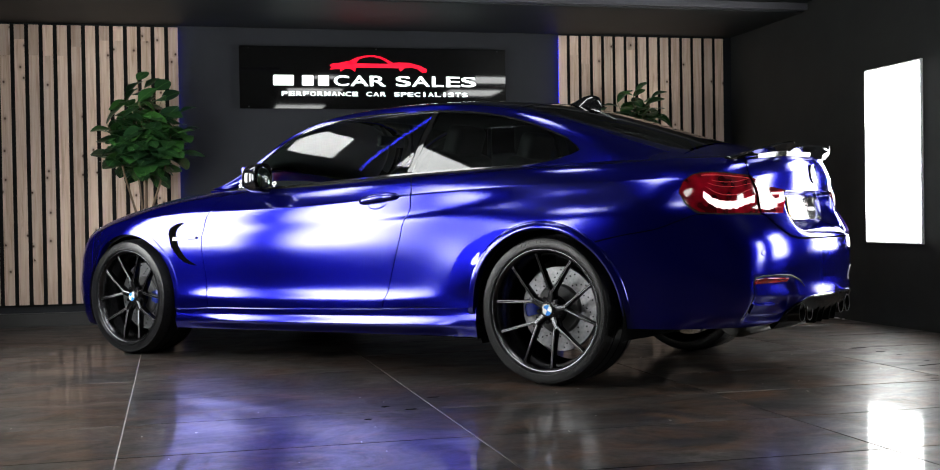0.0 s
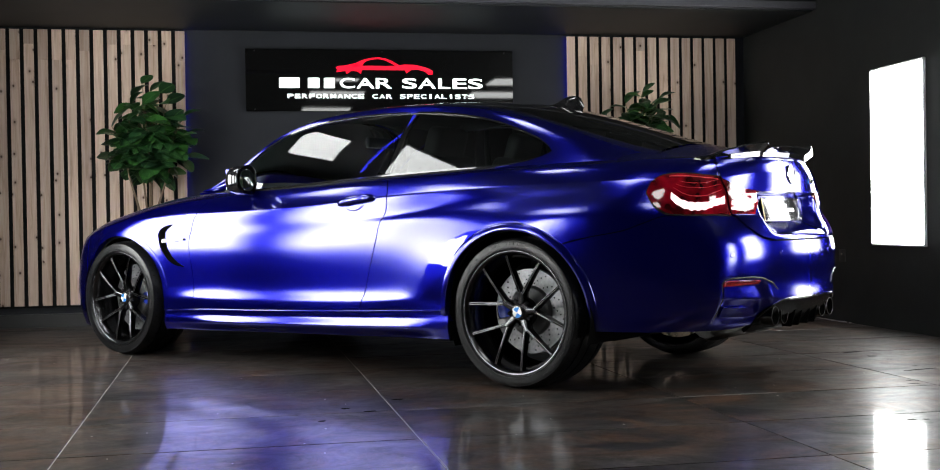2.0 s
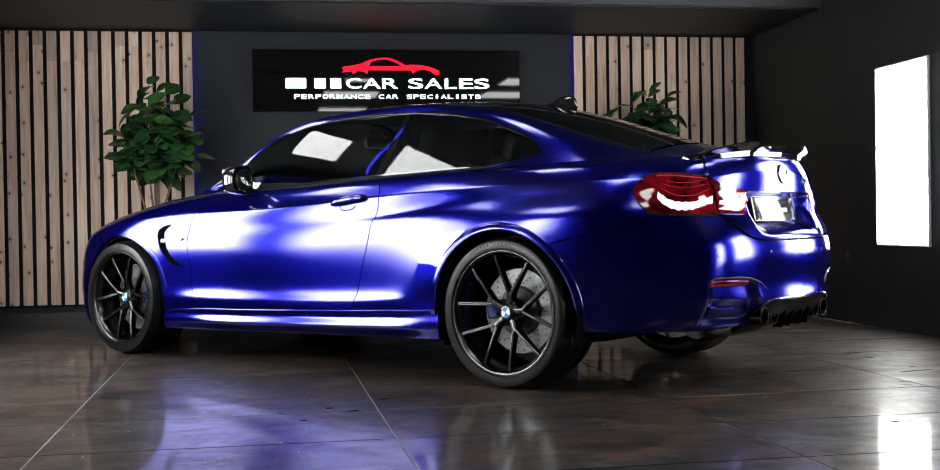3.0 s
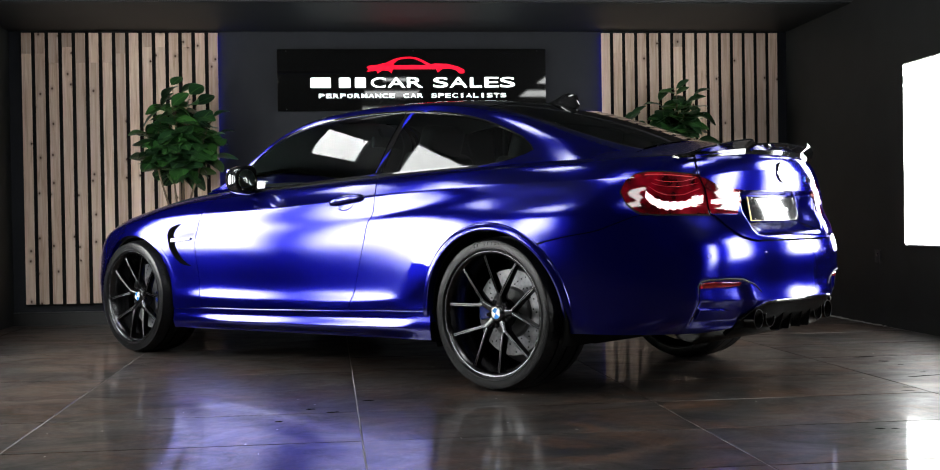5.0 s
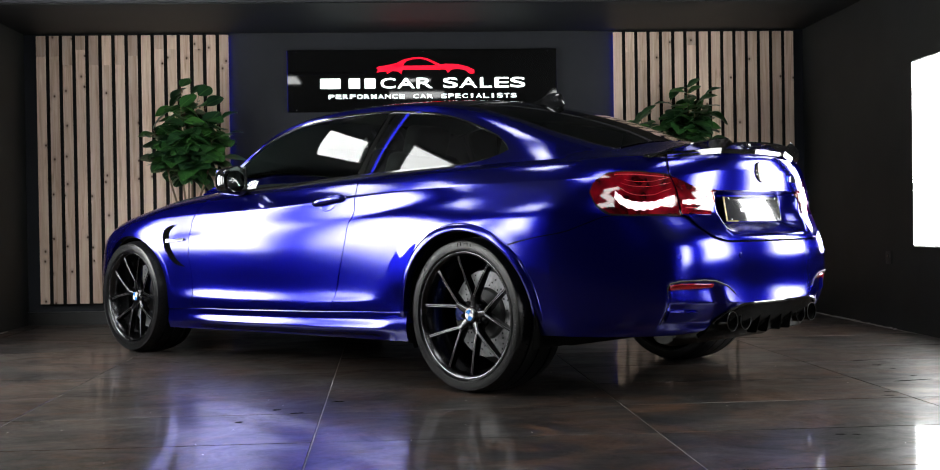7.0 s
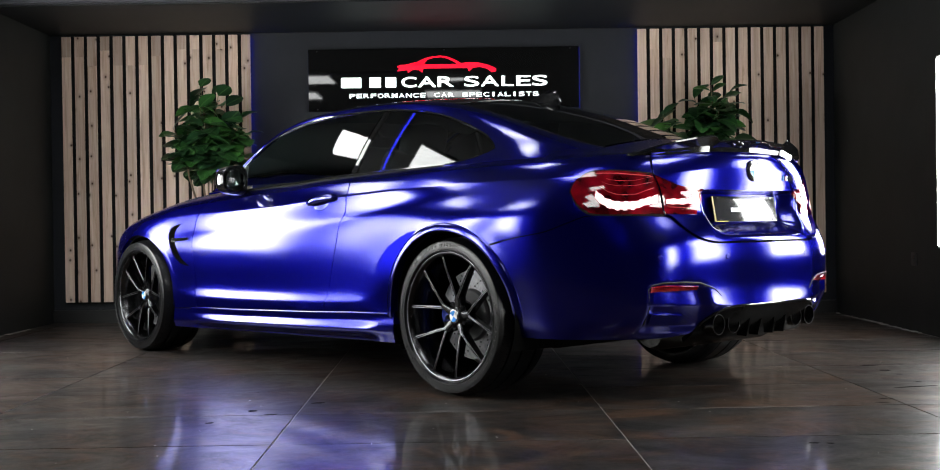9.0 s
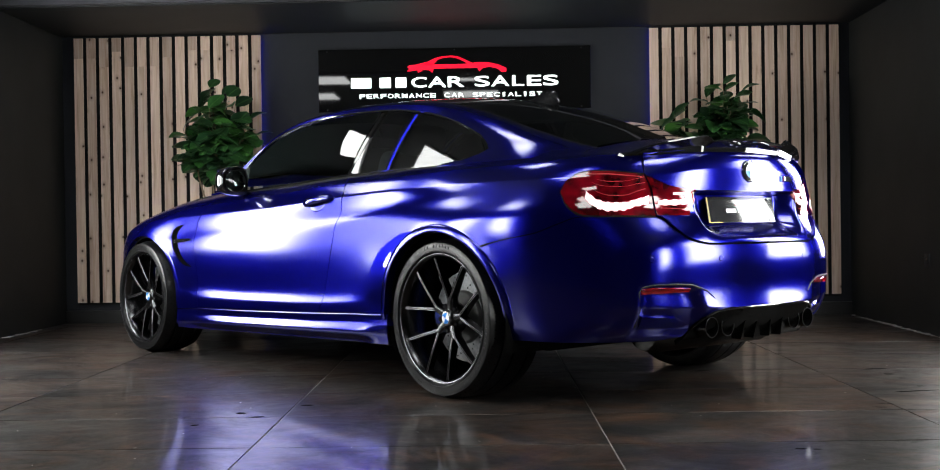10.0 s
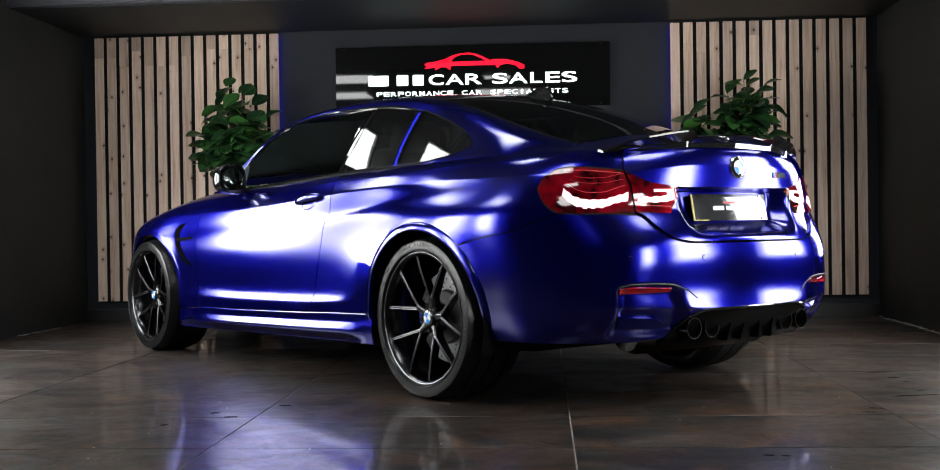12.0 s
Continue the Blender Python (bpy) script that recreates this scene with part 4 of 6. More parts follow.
skin("door_glass", "green-tinted front side window", GLASS, glass_sheet(0.42, -0.55, 0.004, 0.80), 0.66, POST_F, DLO_LOW, DLO_TOP, 50, 24, lift=-0.004, fold=0)
skin("quarter_glass", "dark privacy rear side window", DARK_GLASS, glass_sheet(-0.60, -1.38, 0.025, 0.34, 0.006), POST_R, -1.47, DLO_LOW, DLO_TOP, 50, 24, lift=-0.004, fold=0)
skin("door_pillar", "gloss black door pillar cover", PILLAR, top, off(POST_F, 0.006), off(POST_R, -0.006), 0.14, 1.97, 6, 24, lift=-0.002)
skin("window_trim", "gloss black trim over the side windows", BLACK_GLOSS, top, 0.60, -1.40, [(a, b - 0.045) for a, b in DLO_TOP], [(a, b + 0.02) for a, b in DLO_TOP], 90, 4, lift=0.004, fold=0.006)
skin("window_seal", "gloss black strip along the belt line", BLACK_GLOSS, top, 0.66, -1.40, [(a, b - 0.035) for a, b in DLO_LOW], [(a, b + 0.015) for a, b in DLO_LOW], 90, 4, lift=0.004, fold=0.006)
part("windscreen", panel(top, 0.89, -0.02, 3.12, 5.0, 40, 30, both=True, lift=-0.002, fold=0), GLASS, car, "clear windscreen")
part("roof", panel(top, -0.03, -1.06, 3.02, 5.0, 50, 30, both=True), CARBON, car, "gloss black carbon roof")
part("rear_window", panel(top, -1.07, -1.925, 3.10, 5.0, 50, 30, both=True, lift=-0.002, fold=0), DARK_GLASS, car, "dark rear window")
part("rear_window_edge", panel(top, -1.065, -1.94, 2.99, 3.12, 50, 4, sides=(1, -1), lift=-0.001, fold=0.004), BLACK_GLOSS, car, "gloss black rear window edge")
part("boot_top", panel(top, -1.95, -2.27, 2.02, 5.0, 24, 40, both=True), PAINT, boot, "satin blue boot lid top")


# bonnet: from the cowl to the nose, between the fender edges
def bonnet(u, v):
    edge = SHELL.at(u, 0)
    crown = np.interp(u, [0.9, 1.15, 1.45, 1.75, 1.95, 2.12], [0.978, 0.955, 0.903, 0.830, 0.768, 0.702])
    mid = np.stack([edge[..., 0] + 0.12 * np.clip((u - 0.9) / 1.2, 0, 1) * 0.8, 0 * edge[..., 1], crown], -1)
    f = v[..., None]
    out = edge * (1 - f) + mid * f
    out[..., 2] += (crown - edge[..., 2]) * (np.sin(f[..., 0] * math.pi / 2) - f[..., 0]) + 0.012 * bell(f[..., 0], 0.55, 0.12)
    return out


part("bonnet", panel(bonnet, 2.05, 0.86, 0.012, 1.0, 50, 30, both=True), PAINT, car, "satin blue bonnet with power dome")

# underbody and wheel housings
part("floor_pan", box_bm(-1.75, 2.0, -0.60, 0.60, 0.20, 0.27, 0.02), LINER, car, "black underbody")
part("sill_core", merge_bm(box_bm(-1.0, 1.0, 0.5, 0.84, 0.19, 0.30), box_bm(-1.0, 1.0, -0.84, -0.5, 0.19, 0.30)), LINER, car)
for sx, r in ((-AXLE, 0.385), (AXLE, 0.378)):
    for side in (1, -1):
        a = [radians(x) for x in range(-25, 206, 7)]
        bm = bmesh.new()
        rows = [[bm.verts.new((sx + r * math.cos(t), side * y, 0.337 + r * math.sin(t))) for t in a] for y in (0.52, 0.70, 0.885)]
        for p, q in zip(rows[:-1], rows[1:]):
            for k in range(len(a) - 1):
                bm.faces.new((p[k], p[k + 1], q[k + 1], q[k]))
        bm.faces.new(rows[0])
        part("wheel_housing", bm, LINER, car, "black wheel housing")


# ---- wheels ----
def wheel(radius, width, rim_r, label):
    """A wheel about its hub at the origin, its face towards +y."""
    w = new("wheel")
    tagged(w, label)
    h = width / 2
    side = radius - rim_r
    prof = [(rim_r - 0.004, h - 0.012), (rim_r + 0.004, h - 0.002), (rim_r + side * 0.12, h + 0.006), (rim_r + side * 0.17, h + 0.0062), (rim_r + side * 0.20, h + 0.0025), (rim_r + side * 0.55, h + 0.004), (rim_r + side * 0.72, h + 0.0005), (rim_r + side * 0.74, h + 0.002), (rim_r + side * 0.78, h + 0.001), (rim_r + side * 0.80, h - 0.004), (radius - 0.010, h - 0.018), (radius - 0.002, h - 0.036), (radius, h - 0.06)]
    prof = prof + [(radius - 0.008, h - 0.061), (radius - 0.008, h - 0.069), (radius, h - 0.070), (radius + 0.001, 0.012), (radius - 0.008, 0.011), (radius - 0.008, 0.003), (radius + 0.001, 0.002)]
    prof = prof + [(r, -y) for r, y in prof[:17][::-1]]
    tyre = part("tyre", lathe_bm(prof, 96), RUBBER, w, "black low-profile tyre", sharp=50)
    groove = bmesh.new()
    for k in range(60):
        a = 2 * math.pi * k / 60
        g = box_bm(-0.0018, 0.0018, h - 0.055, h - 0.019, radius - 0.014, radius)
        for q in g.verts:
            if q.co.z > radius - 0.005:
                q.co.z = radius + 0.0004 - max(0, q.co.y - (h - 0.050)) * 0.28
            q.co.x += (q.co.y - h) * 0.35
        groove = merge_bm(groove, moved(g, Matrix.Rotation(a, 4, "Y")))
    tagged(part("tread_groove", groove, LINER, tyre, "", smooth=False), kind="stuff")
    marks = bmesh.new()
    for k in list(range(4, 22)) + list(range(38, 50)) + list(range(64, 84)):
        if k % 7 == 3:
            continue
        g = box_bm(-0.0035, 0.0035 if k % 3 else 0.006, h + 0.0035, h + 0.0058, rim_r + side * 0.42, rim_r + side * (0.62 if k < 60 else 0.52))
        marks = merge_bm(marks, moved(g, Matrix.Rotation(2 * math.pi * k / 96, 4, "Y")))
    tagged(part("sidewall_mark", marks, RUBBER, tyre, "", smooth=False), kind="stuff")
    R = rim_r
    barrel = [(R - 0.006, h - 0.005), (R - 0.014, h - 0.012), (R - 0.019, h - 0.026), (R - 0.030, h - 0.05), (R - 0.034, -h + 0.03), (R - 0.01, -h + 0.01), (R, -h + 0.008)]
    rim = part("rim", lathe_bm(barrel, 96), RIM, w, "dark satin alloy rim", sharp=40)
    part("rim_lip", lathe_bm([(R - 0.002, h - 0.012), (R + 0.002, h - 0.006), (R + 0.0015, h - 0.003), (R - 0.001, h - 0.0025), (R - 0.006, h - 0.005)], 96), RIM_LIP, rim, "grey machined rim edge", sharp=60)
    # five forked spokes: a short root from the hub, then two slim blades to the rim
    face = h - 0.016

    def blade(path, wide, deep, drop):
        bm, rows = bmesh.new(), []
        t = (path[-1] - path[0]).normalized().cross(Vector((0, 1, 0)))
        for i, c in enumerate(path):
            f = i / (len(path) - 1)
            wd, dp = wide[0] * (1 - f) + wide[1] * f, deep[0] * (1 - f) + deep[1] * f
            c = Vector((c.x, face - drop(f), c.z))
            rows.append([bm.verts.new(c + t * a + Vector((0, b, 0))) for a, b in ((wd * 1.35, -dp), (wd * 1.05, -0.006), (wd * 0.75, -0.0012), (wd * 0.45, 0), (-wd * 0.45, 0), (-wd * 0.75, -0.0012), (-wd * 1.05, -0.006), (-wd * 1.35, -dp))])
        for p, q in zip(rows[:-1], rows[1:]):
            for i in range(8):
                bm.faces.new((p[i], p[(i + 1) % 8], q[(i + 1) % 8], q[i]))
        bm.faces.new(rows[0]), bm.faces.new(rows[-1][::-1])
        bmesh.ops.recalc_face_normals(bm, faces=bm.faces)
        return bm

    at = lambda r, a: Vector((r * math.cos(a), 0, r * math.sin(a)))
    for k in range(5):
        mid = radians(72 * k)
        root = [at(0.034 + 0.058 * q, mid) for q in np.linspace(0, 1, 5)]
        bm = blade(root, (0.017, 0.0125), (0.045, 0.040), lambda f: 0.030 - 0.008 * f)
        edges = bmesh.new()
        for s in (-1, 1):
            start, stop = at(0.088, mid + s * radians(4.5)), at(R - 0.010, mid + s * radians(20.5))
            path = [start.lerp(stop, q) for q in np.linspace(0, 1, 9)]
            fall = lambda f: 0.022 * (1 - f) ** 1.5 + 0.001
            bm = merge_bm(bm, blade(path, (0.0052, 0.0040), (0.042, 0.030), fall))
            side_way = (stop - start).normalized().cross(Vector((0, 1, 0)))
            # lighter tubes along both edges paint in the bevel highlights
            for e in (-1, 1):
                line = [Vector((p.x, face - fall(i / 8) - 0.0022, p.z)) + side_way * e * (0.0050 - 0.0012 * i / 8) for i, p in enumerate(path)]
                edges = merge_bm(edges, tube_bm(line, 0.0011, 5))
        spoke = part("spoke", bm, RIM, w, "dark forked spoke", sharp=40)
        part("spoke_edge", edges, RIM_EDGE, spoke, "lighter line painted in as the spoke edge highlight")
    hub = lathe_bm([(0.0, face - 0.025), (0.034, face - 0.025), (0.036, face - 0.028), (0.048, face - 0.034), (0.060, face - 0.050), (0.066, face - 0.085), (0.0, face - 0.085)], 40)
    part("hub", hub, RIM, w, "", sharp=40)
    cap = part("hub_cap", lathe_bm([(0.0, face - 0.018), (0.026, face - 0.019), (0.031, face - 0.021), (0.033, face - 0.026)], 32), BLACK_GLOSS, w, "round hub cap with blue and white quarters")
    for k in range(4):
        bm = bmesh.new()
        arc = [bm.verts.new((0.0235 * math.cos(radians(90 * k + d)), face - 0.0172, 0.0235 * math.sin(radians(90 * k + d)))) for d in range(0, 91, 15)]
        bm.faces.new([bm.verts.new((0, face - 0.0165, 0))] + arc)
        part("cap_quarter", bm, WHITE if k % 2 else BLUE_ENAMEL, cap, "", smooth=False)
    for k in range(5):
        a = radians(72 * k + 36)
        bolt = moved(lathe_bm([(0, 0.012), (0.009, 0.012), (0.011, 0.008), (0.011, 0)], 6), Matrix.Translation((0.056 * math.cos(a), face - 0.043, 0.056 * math.sin(a))))
        part("wheel_bolt", bolt, BLACK_GLOSS, w, sharp=30)
    part("brake_disc", lathe_bm([(0.116, 0.0), (0.192, 0.0), (0.194, -0.004), (0.194, -0.026), (0.192, -0.03), (0.116, -0.03)], 72), DISC, w, "drilled steel brake disc", sharp=40)
    holes = bmesh.new()
    for k in range(60):
        a = 2 * math.pi * k / 60
        rr = (0.128, 0.144, 0.162, 0.179)[k % 4] + 0.0
        holes = merge_bm(holes, moved(lathe_bm([(0, 0.0008), (0.0042, 0.0008), (0.0042, -0.004)], 8), Matrix.Translation((rr * math.cos(a), 0, rr * math.sin(a)))))
    tagged(part("disc_hole", holes, LINER, w, "", smooth=False), kind="stuff")
    part("disc_bell", lathe_bm([(0, 0.018), (0.106, 0.016), (0.115, 0.008), (0.1165, 0.0)], 48), BLACK_MATT, w)
    return w


def caliper(sign):
    """A brake caliper that grips the disc ahead of (1) or behind (-1) the hub."""
    bm = bmesh.new()
    rings = []
    for d in np.linspace(-15, 15, 9):
        a = radians(d)
        i, o = 0.092, 0.172 - 0.006 * abs(d) / 15
        rings.append([bm.verts.new((sign * r * math.cos(a), y, r * math.sin(a))) for r, y in ((i, 0.004), (i, 0.035), (i + 0.02, 0.046), (o - 0.02, 0.046), (o, 0.03), (o, -0.06), (i, -0.06))])
    for p, q in zip(rings[:-1], rings[1:]):
        for k in range(7):
            bm.faces.new((p[k], p[(k + 1) % 7], q[(k + 1) % 7], q[k]))
    bm.faces.new(rings[0]), bm.faces.new(rings[-1][::-1])
    bmesh.ops.recalc_face_normals(bm, faces=bm.faces)
    bmesh.ops.bevel(bm, geom=[e for e in bm.edges if e.calc_face_angle(0) > 0.6], offset=0.004, segments=2, affect="EDGES")
    return bm


for sx, r, width, rim_r, track, tag in ((-AXLE, REAR_R, 0.285, 0.277, 0.770, "rear wheel with dark ten-arm alloy"), (AXLE, FRONT_R, 0.265, 0.268, 0.786, "front wheel with dark ten-arm alloy")):
    w = wheel(r, width, rim_r, tag)
    w.parent = car
    w.matrix_basis = pose(sx, track, r) @ Matrix.Rotation(radians(-28 if sx < 0 else -16), 4, "Y")
    w2 = copy_thing(w, pose(sx, -track, r, 0, 0, 180))
    for side in (1, -1):
        c = part("brake_caliper", caliper(1 if sx < 0 else -1), CALIPER, car, "blue painted brake caliper")
        c.matrix_basis = pose(sx, side * (track - 0.005), r, 0, 0, 0 if side > 0 else 180) if side > 0 else pose(sx, side * (track - 0.005), r) @ Matrix.Diagonal((1, -1, 1, 1))



# ---- rear lamps ----
LAMP_TOP = [(-2.019, 3.25), (-2.024, 2.70), (-2.034, 2.23), (-2.068, 1.76), (-2.12, 1.64), (-2.17, 1.65), (-2.26, 1.76), (-2.37, 1.98), (-2.40, 2.17), (-2.495, 2.84), (-2.56, 3.0), (-2.625, 3.07)]
LAMP_LOW = [(-2.019, 3.25), (-2.034, 3.50), (-2.051, 3.70), (-2.085, 3.90), (-2.111, 3.99), (-2.20, 4.06), (-2.41, 4.06), (-2.44, 4.03), (-2.57, 3.99)]
LAMP_END = [(2.9, -2.626), (3.08, -2.622), (3.60, -2.599), (4.0, -2.568)]
WAVE = [(-2.088, 2.80), (-2.105, 3.09), (-2.130, 3.40), (-2.172, 3.66), (-2.22, 3.75), (-2.28, 3.73), (-2.325, 3.60), (-2.388, 3.45)]
wave = as_fun(WAVE)


def lit_run(lamp, side, lo, hi, steps, middle, halves):
    """A row of lit steps along the lens whose heights alternate, so that the band has a notched rim."""
    for k in range(steps):
        u0, u1 = lo + (hi - lo) * k / steps, lo + (hi - lo) * (k + 0.94) / steps
        c, t, h = float(middle((u0 + u1) / 2)), float(middle(u0)) - float(middle(u1)), halves[k % len(halves)]
        bar = panel(shell, u0, u1, [(u1, c - h - t * 0.5), (u0, c - h + t * 0.5)], [(u1, c + h - t * 0.5), (u0, c + h + t * 0.5)], 5, 5, lift=0.0058, fold=0.003, sides=(side,))
        part("light_bar", bar, LAMP_LIT, lamp, "lit white lamp element")


def tail_lamps(side):
    outer = part("tail_lamp", panel(shell, -2.0195, off(LID_SEAM, 0.0022), LAMP_TOP, LAMP_LOW, 48, 30, lift=0.004, fold=0.016, sides=(side,)), LENS, car, "glossy red rear lamp lens with a lit wave")
    part("lamp_bezel", panel(shell, -2.016, off(LID_SEAM, 0.0018), [(p, q - 0.10) for p, q in LAMP_TOP], [(p, q + 0.07) for p, q in LAMP_LOW], 48, 30, lift=0.0025, fold=0.006, sides=(side,)), BLACK_FELT, outer, "black lamp surround")
    lit_run(outer, side, -2.118, -2.386, 16, wave, (0.155, 0.185))
    for lift_v, first in ((0.50, -2.125), (0.95, -2.135), (1.35, -2.15)):
        part("lens_rib", panel(shell, first, -2.37, [(p, q - lift_v) for p, q in WAVE], [(p, q - lift_v + 0.03) for p, q in WAVE], 24, 3, lift=0.0052, fold=0.002, sides=(side,)), RED_RIB_STREAK, outer)
    # pale line painting the pink reflection along the top of the lens
    part("lens_rib", panel(shell, -2.10, -2.36, [(p, q + 0.15) for p, q in LAMP_TOP], [(p, q + 0.21) for p, q in LAMP_TOP], 24, 3, lift=0.0055, fold=0.002, sides=(side,)), RED_RIB_STREAK, outer)
    inner = part("boot_lamp", panel(shell, off(LID_SEAM, -0.0022), LAMP_END, LAMP_TOP, LAMP_LOW, 36, 26, lift=0.004, fold=0.016, sides=(side,)), LENS, car, "glossy red boot lamp lens with lit bars")
    lit_run(inner, side, -2.428, -2.585, 7, as_fun([(-2.42, 3.58), (-2.50, 3.57), (-2.60, 3.47)]), (0.095, 0.125))
    lit_run(inner, side, -2.500, -2.592, 2, as_fun([(-2.45, 3.22), (-2.61, 3.20)]), (0.045,))
    lit_run(inner, side, -2.560, -2.592, 1, as_fun([(-2.55, 3.36), (-2.61, 3.36)]), (0.17,))
    # pale line for the reflection low on the boot lamp
    part("lens_rib", panel(shell, -2.44, -2.57, 3.80, 3.83, 12, 3, lift=0.0055, fold=0.002, sides=(side,)), RED_RIB_STREAK, inner)


RED_RIB_STREAK = plain("pale_red_rib_streak", (0.5, 0.06, 0.07), 0.1, coat=1.0)
for side in (1, -1):
    tail_lamps(side)


def on_side(x, z, side=1):
    """The place and outward normal of the flank at a given x and z."""
    u, v = np.array([x]), np.array([4.0])
    for _ in range(25):
        p = shell(u, v)[0]
        g = (shell(u, v + 1e-3)[0] - p) / 1e-3
        v = np.clip(v + np.clip((z - p[2]) / g[2], -0.5, 0.5), 0, 9)
        u = u + (x - p[0])
    n = normal_of(shell, u, v)[0]
    n = n if n[1] > 0 else -n
    return Vector(p) * 1.0, Vector(n)


def on_tail(y, z):
    """The place and outward normal of the tail at a given y and z."""
    u, v = np.array([-2.96 + abs(y)]), np.array([4.0])
    for _ in range(30):
        p = shell(u, v)[0]
        gu, gv = (shell(u + 1e-3, v)[0] - p) / 1e-3, (shell(u, v + 1e-3)[0] - p) / 1e-3
        det = gu[1] * gv[2] - gu[2] * gv[1]
        dy, dz = abs(y) - p[1], z - p[2]
        u = np.clip(u + np.clip((dy * gv[2] - dz * gv[1]) / det, -0.1, 0.1), -2.96, -1.9)
        v = np.clip(v + np.clip((gu[1] * dz - gu[2] * dy) / det, -0.4, 0.4), 0, 9)
    n = normal_of(shell, u, v)[0]
    n = n if n[0] < 0 else -n
    if y < 0:
        p, n = p * np.array([1, -1, 1]), n * np.array([1, -1, 1])
    return Vector(p), Vector(n)


def facing(p, n):
    """A pose at p whose -y looks along n, z up."""
    y = -n.normalized()
    x = y.cross(Vector((0, 0, 1))).normalized()
    return Matrix.Translation(p) @ Matrix((x, y, x.cross(y))).transposed().to_4x4()


# ---- bumper and boot details ----
part("diffuser", panel(shell, [(7.0, -2.72), (7.1, -2.668), (7.35, -2.612), (8.0, -2.573), (9, -2.52)], -2.96, 7.01, 9.0, 60, 24, both=True, lift=0.004, fold=0.02), DIFFUSER, car, "dark carbon rear diffuser")
for y in (-0.125, -0.042, 0.042, 0.125):
    bm = box_bm(-2.388, -2.30, y - 0.0025, y + 0.0025, 0.258, 0.385, 0.002, 1)
    for x in bm.verts:
        x.co.x += (x.co.z - 0.26) * -0.22 if x.co.x < -2.36 else 0
        x.co.y += (x.co.z - 0.385) * 0.10 * (1 if y > 0 else -1) * -1
    part("diffuser_fin", bm, DIFFUSER, car, sharp=30)
low_edge = as_fun(BUMPER_LOW)
rim_line = [tuple(shell(u, float(low_edge(u)))[0] + np.array([-0.008, 0, -0.001])) for u in np.linspace(-2.572, -2.96, 36)]
part("diffuser_lip", tube_bm(rim_line[:-1] + [(p[0], -p[1], p[2]) for p in rim_line[::-1]], 0.0055, 8), BLACK_GLOSS, car, "gloss black lip along the diffuser")
for y in (0.332, 0.230, -0.230, -0.332):
    pipe = lathe_bm([(0.035, -2.20), (0.0405, -2.24), (0.0410, -2.412), (0.0388, -2.412), (0.0375, -2.28), (0.0, -2.26)], 36, "x")
    tip = part("exhaust_tip", moved(pipe, Matrix.Translation((0.02, y, 0.320))), STEEL_DARK, car, "round dark steel exhaust tip", sharp=35)
    lip = [(-2.392, y + 0.0399 * math.cos(a), 0.320 + 0.0399 * math.sin(a)) for a in np.linspace(0, 2 * math.pi, 37)[:-1]]
    part("tip_edge", tube_bm(lip, 0.0014, 6, True), RIM_EDGE, tip, "thin bright rim of the tip")
    part("pipe_bore", moved(lathe_bm([(0.0380, -2.406), (0.0372, -2.30), (0.0, -2.29)], 24, "x"), Matrix.Translation((0.02, y, 0.320))), LINER, tip)
part("silencer", moved(lathe_bm([(0, -0.42), (0.07, -0.41), (0.085, -0.36), (0.085, 0.36), (0.07, 0.41), (0, 0.42)], 24), Matrix.Translation((-2.10, 0, 0.285))), STEEL_DARK, car, "dull steel silencer")
for side in (1, -1):
    part("rear_reflector", panel(shell, -2.330, -2.546, [(-2.330, 6.31), (-2.40, 6.23), (-2.546, 6.18)], [(-2.330, 6.51), (-2.45, 6.42), (-2.546, 6.31)], 24, 5, lift=0.006, fold=0.006, sides=(side,)), RED_PLASTIC, car, "slim red bumper reflector")
    part("vent_fin", panel(shell, -2.345, -2.540, [(-2.345, 7.34), (-2.486, 7.38), (-2.540, 7.70)], [(-2.345, 7.78), (-2.540, 7.86)], 24, 8, lift=0.012, fold=0.012, sides=(side,)), PAINT, car, "satin blue fin in the bumper vent")
    # thin black tube draws in the shadow gap round the vent
    edge = [(0.622, 0.330), (0.632, 0.40), (0.645, 0.468), (0.632, 0.487), (0.60, 0.495), (0.50, 0.496), (0.43, 0.491), (0.36, 0.467), (0.322, 0.436)]
    spots = [on_tail(side * y, z) for y, z in edge]
    part("vent_edge", tube_bm([p + n * 0.001 for p, n in spots], [0.002, 0.002, 0.002, 0.003, 0.0035, 0.0035, 0.0035, 0.003, 0.002], 8), BLACK_MATT, car, "black line for the shadow gap round the bumper vent", sharp=80)
for y in (0.285, -0.285, 0.60, -0.60):
    p, n = on_tail(y, 0.592)
    disc = lathe_bm([(0, -0.0025), (0.009, -0.0025), (0.0115, -0.001), (0.0115, 0.004)], 20)
    part("parking_sensor", moved(disc, facing(p, n)), PAINT, car, sharp=30)

# number plate, with its writing as bars
p, n = on_tail(0.0, 0.783)
plate_m = facing(p + n * 0.006, n)
plate = part("number_plate", moved(box_bm(-0.2275, 0.2275, -0.008, 0.0, -0.0545, 0.0545, 0.003, 2), plate_m), PLATE_BLACK, car, "gloss black plate with light bars")
part("plate_edge", moved(merge_bm(box_bm(-0.231, -0.222, -0.0095, -0.007, -0.053, 0.053), box_bm(-0.222, -0.14, -0.0090, -0.007, -0.0545, -0.0515)), plate_m), plain("dull_yellow_edge", (0.45, 0.36, 0.05), 0.4), plate, "yellow plate edge", smooth=False)
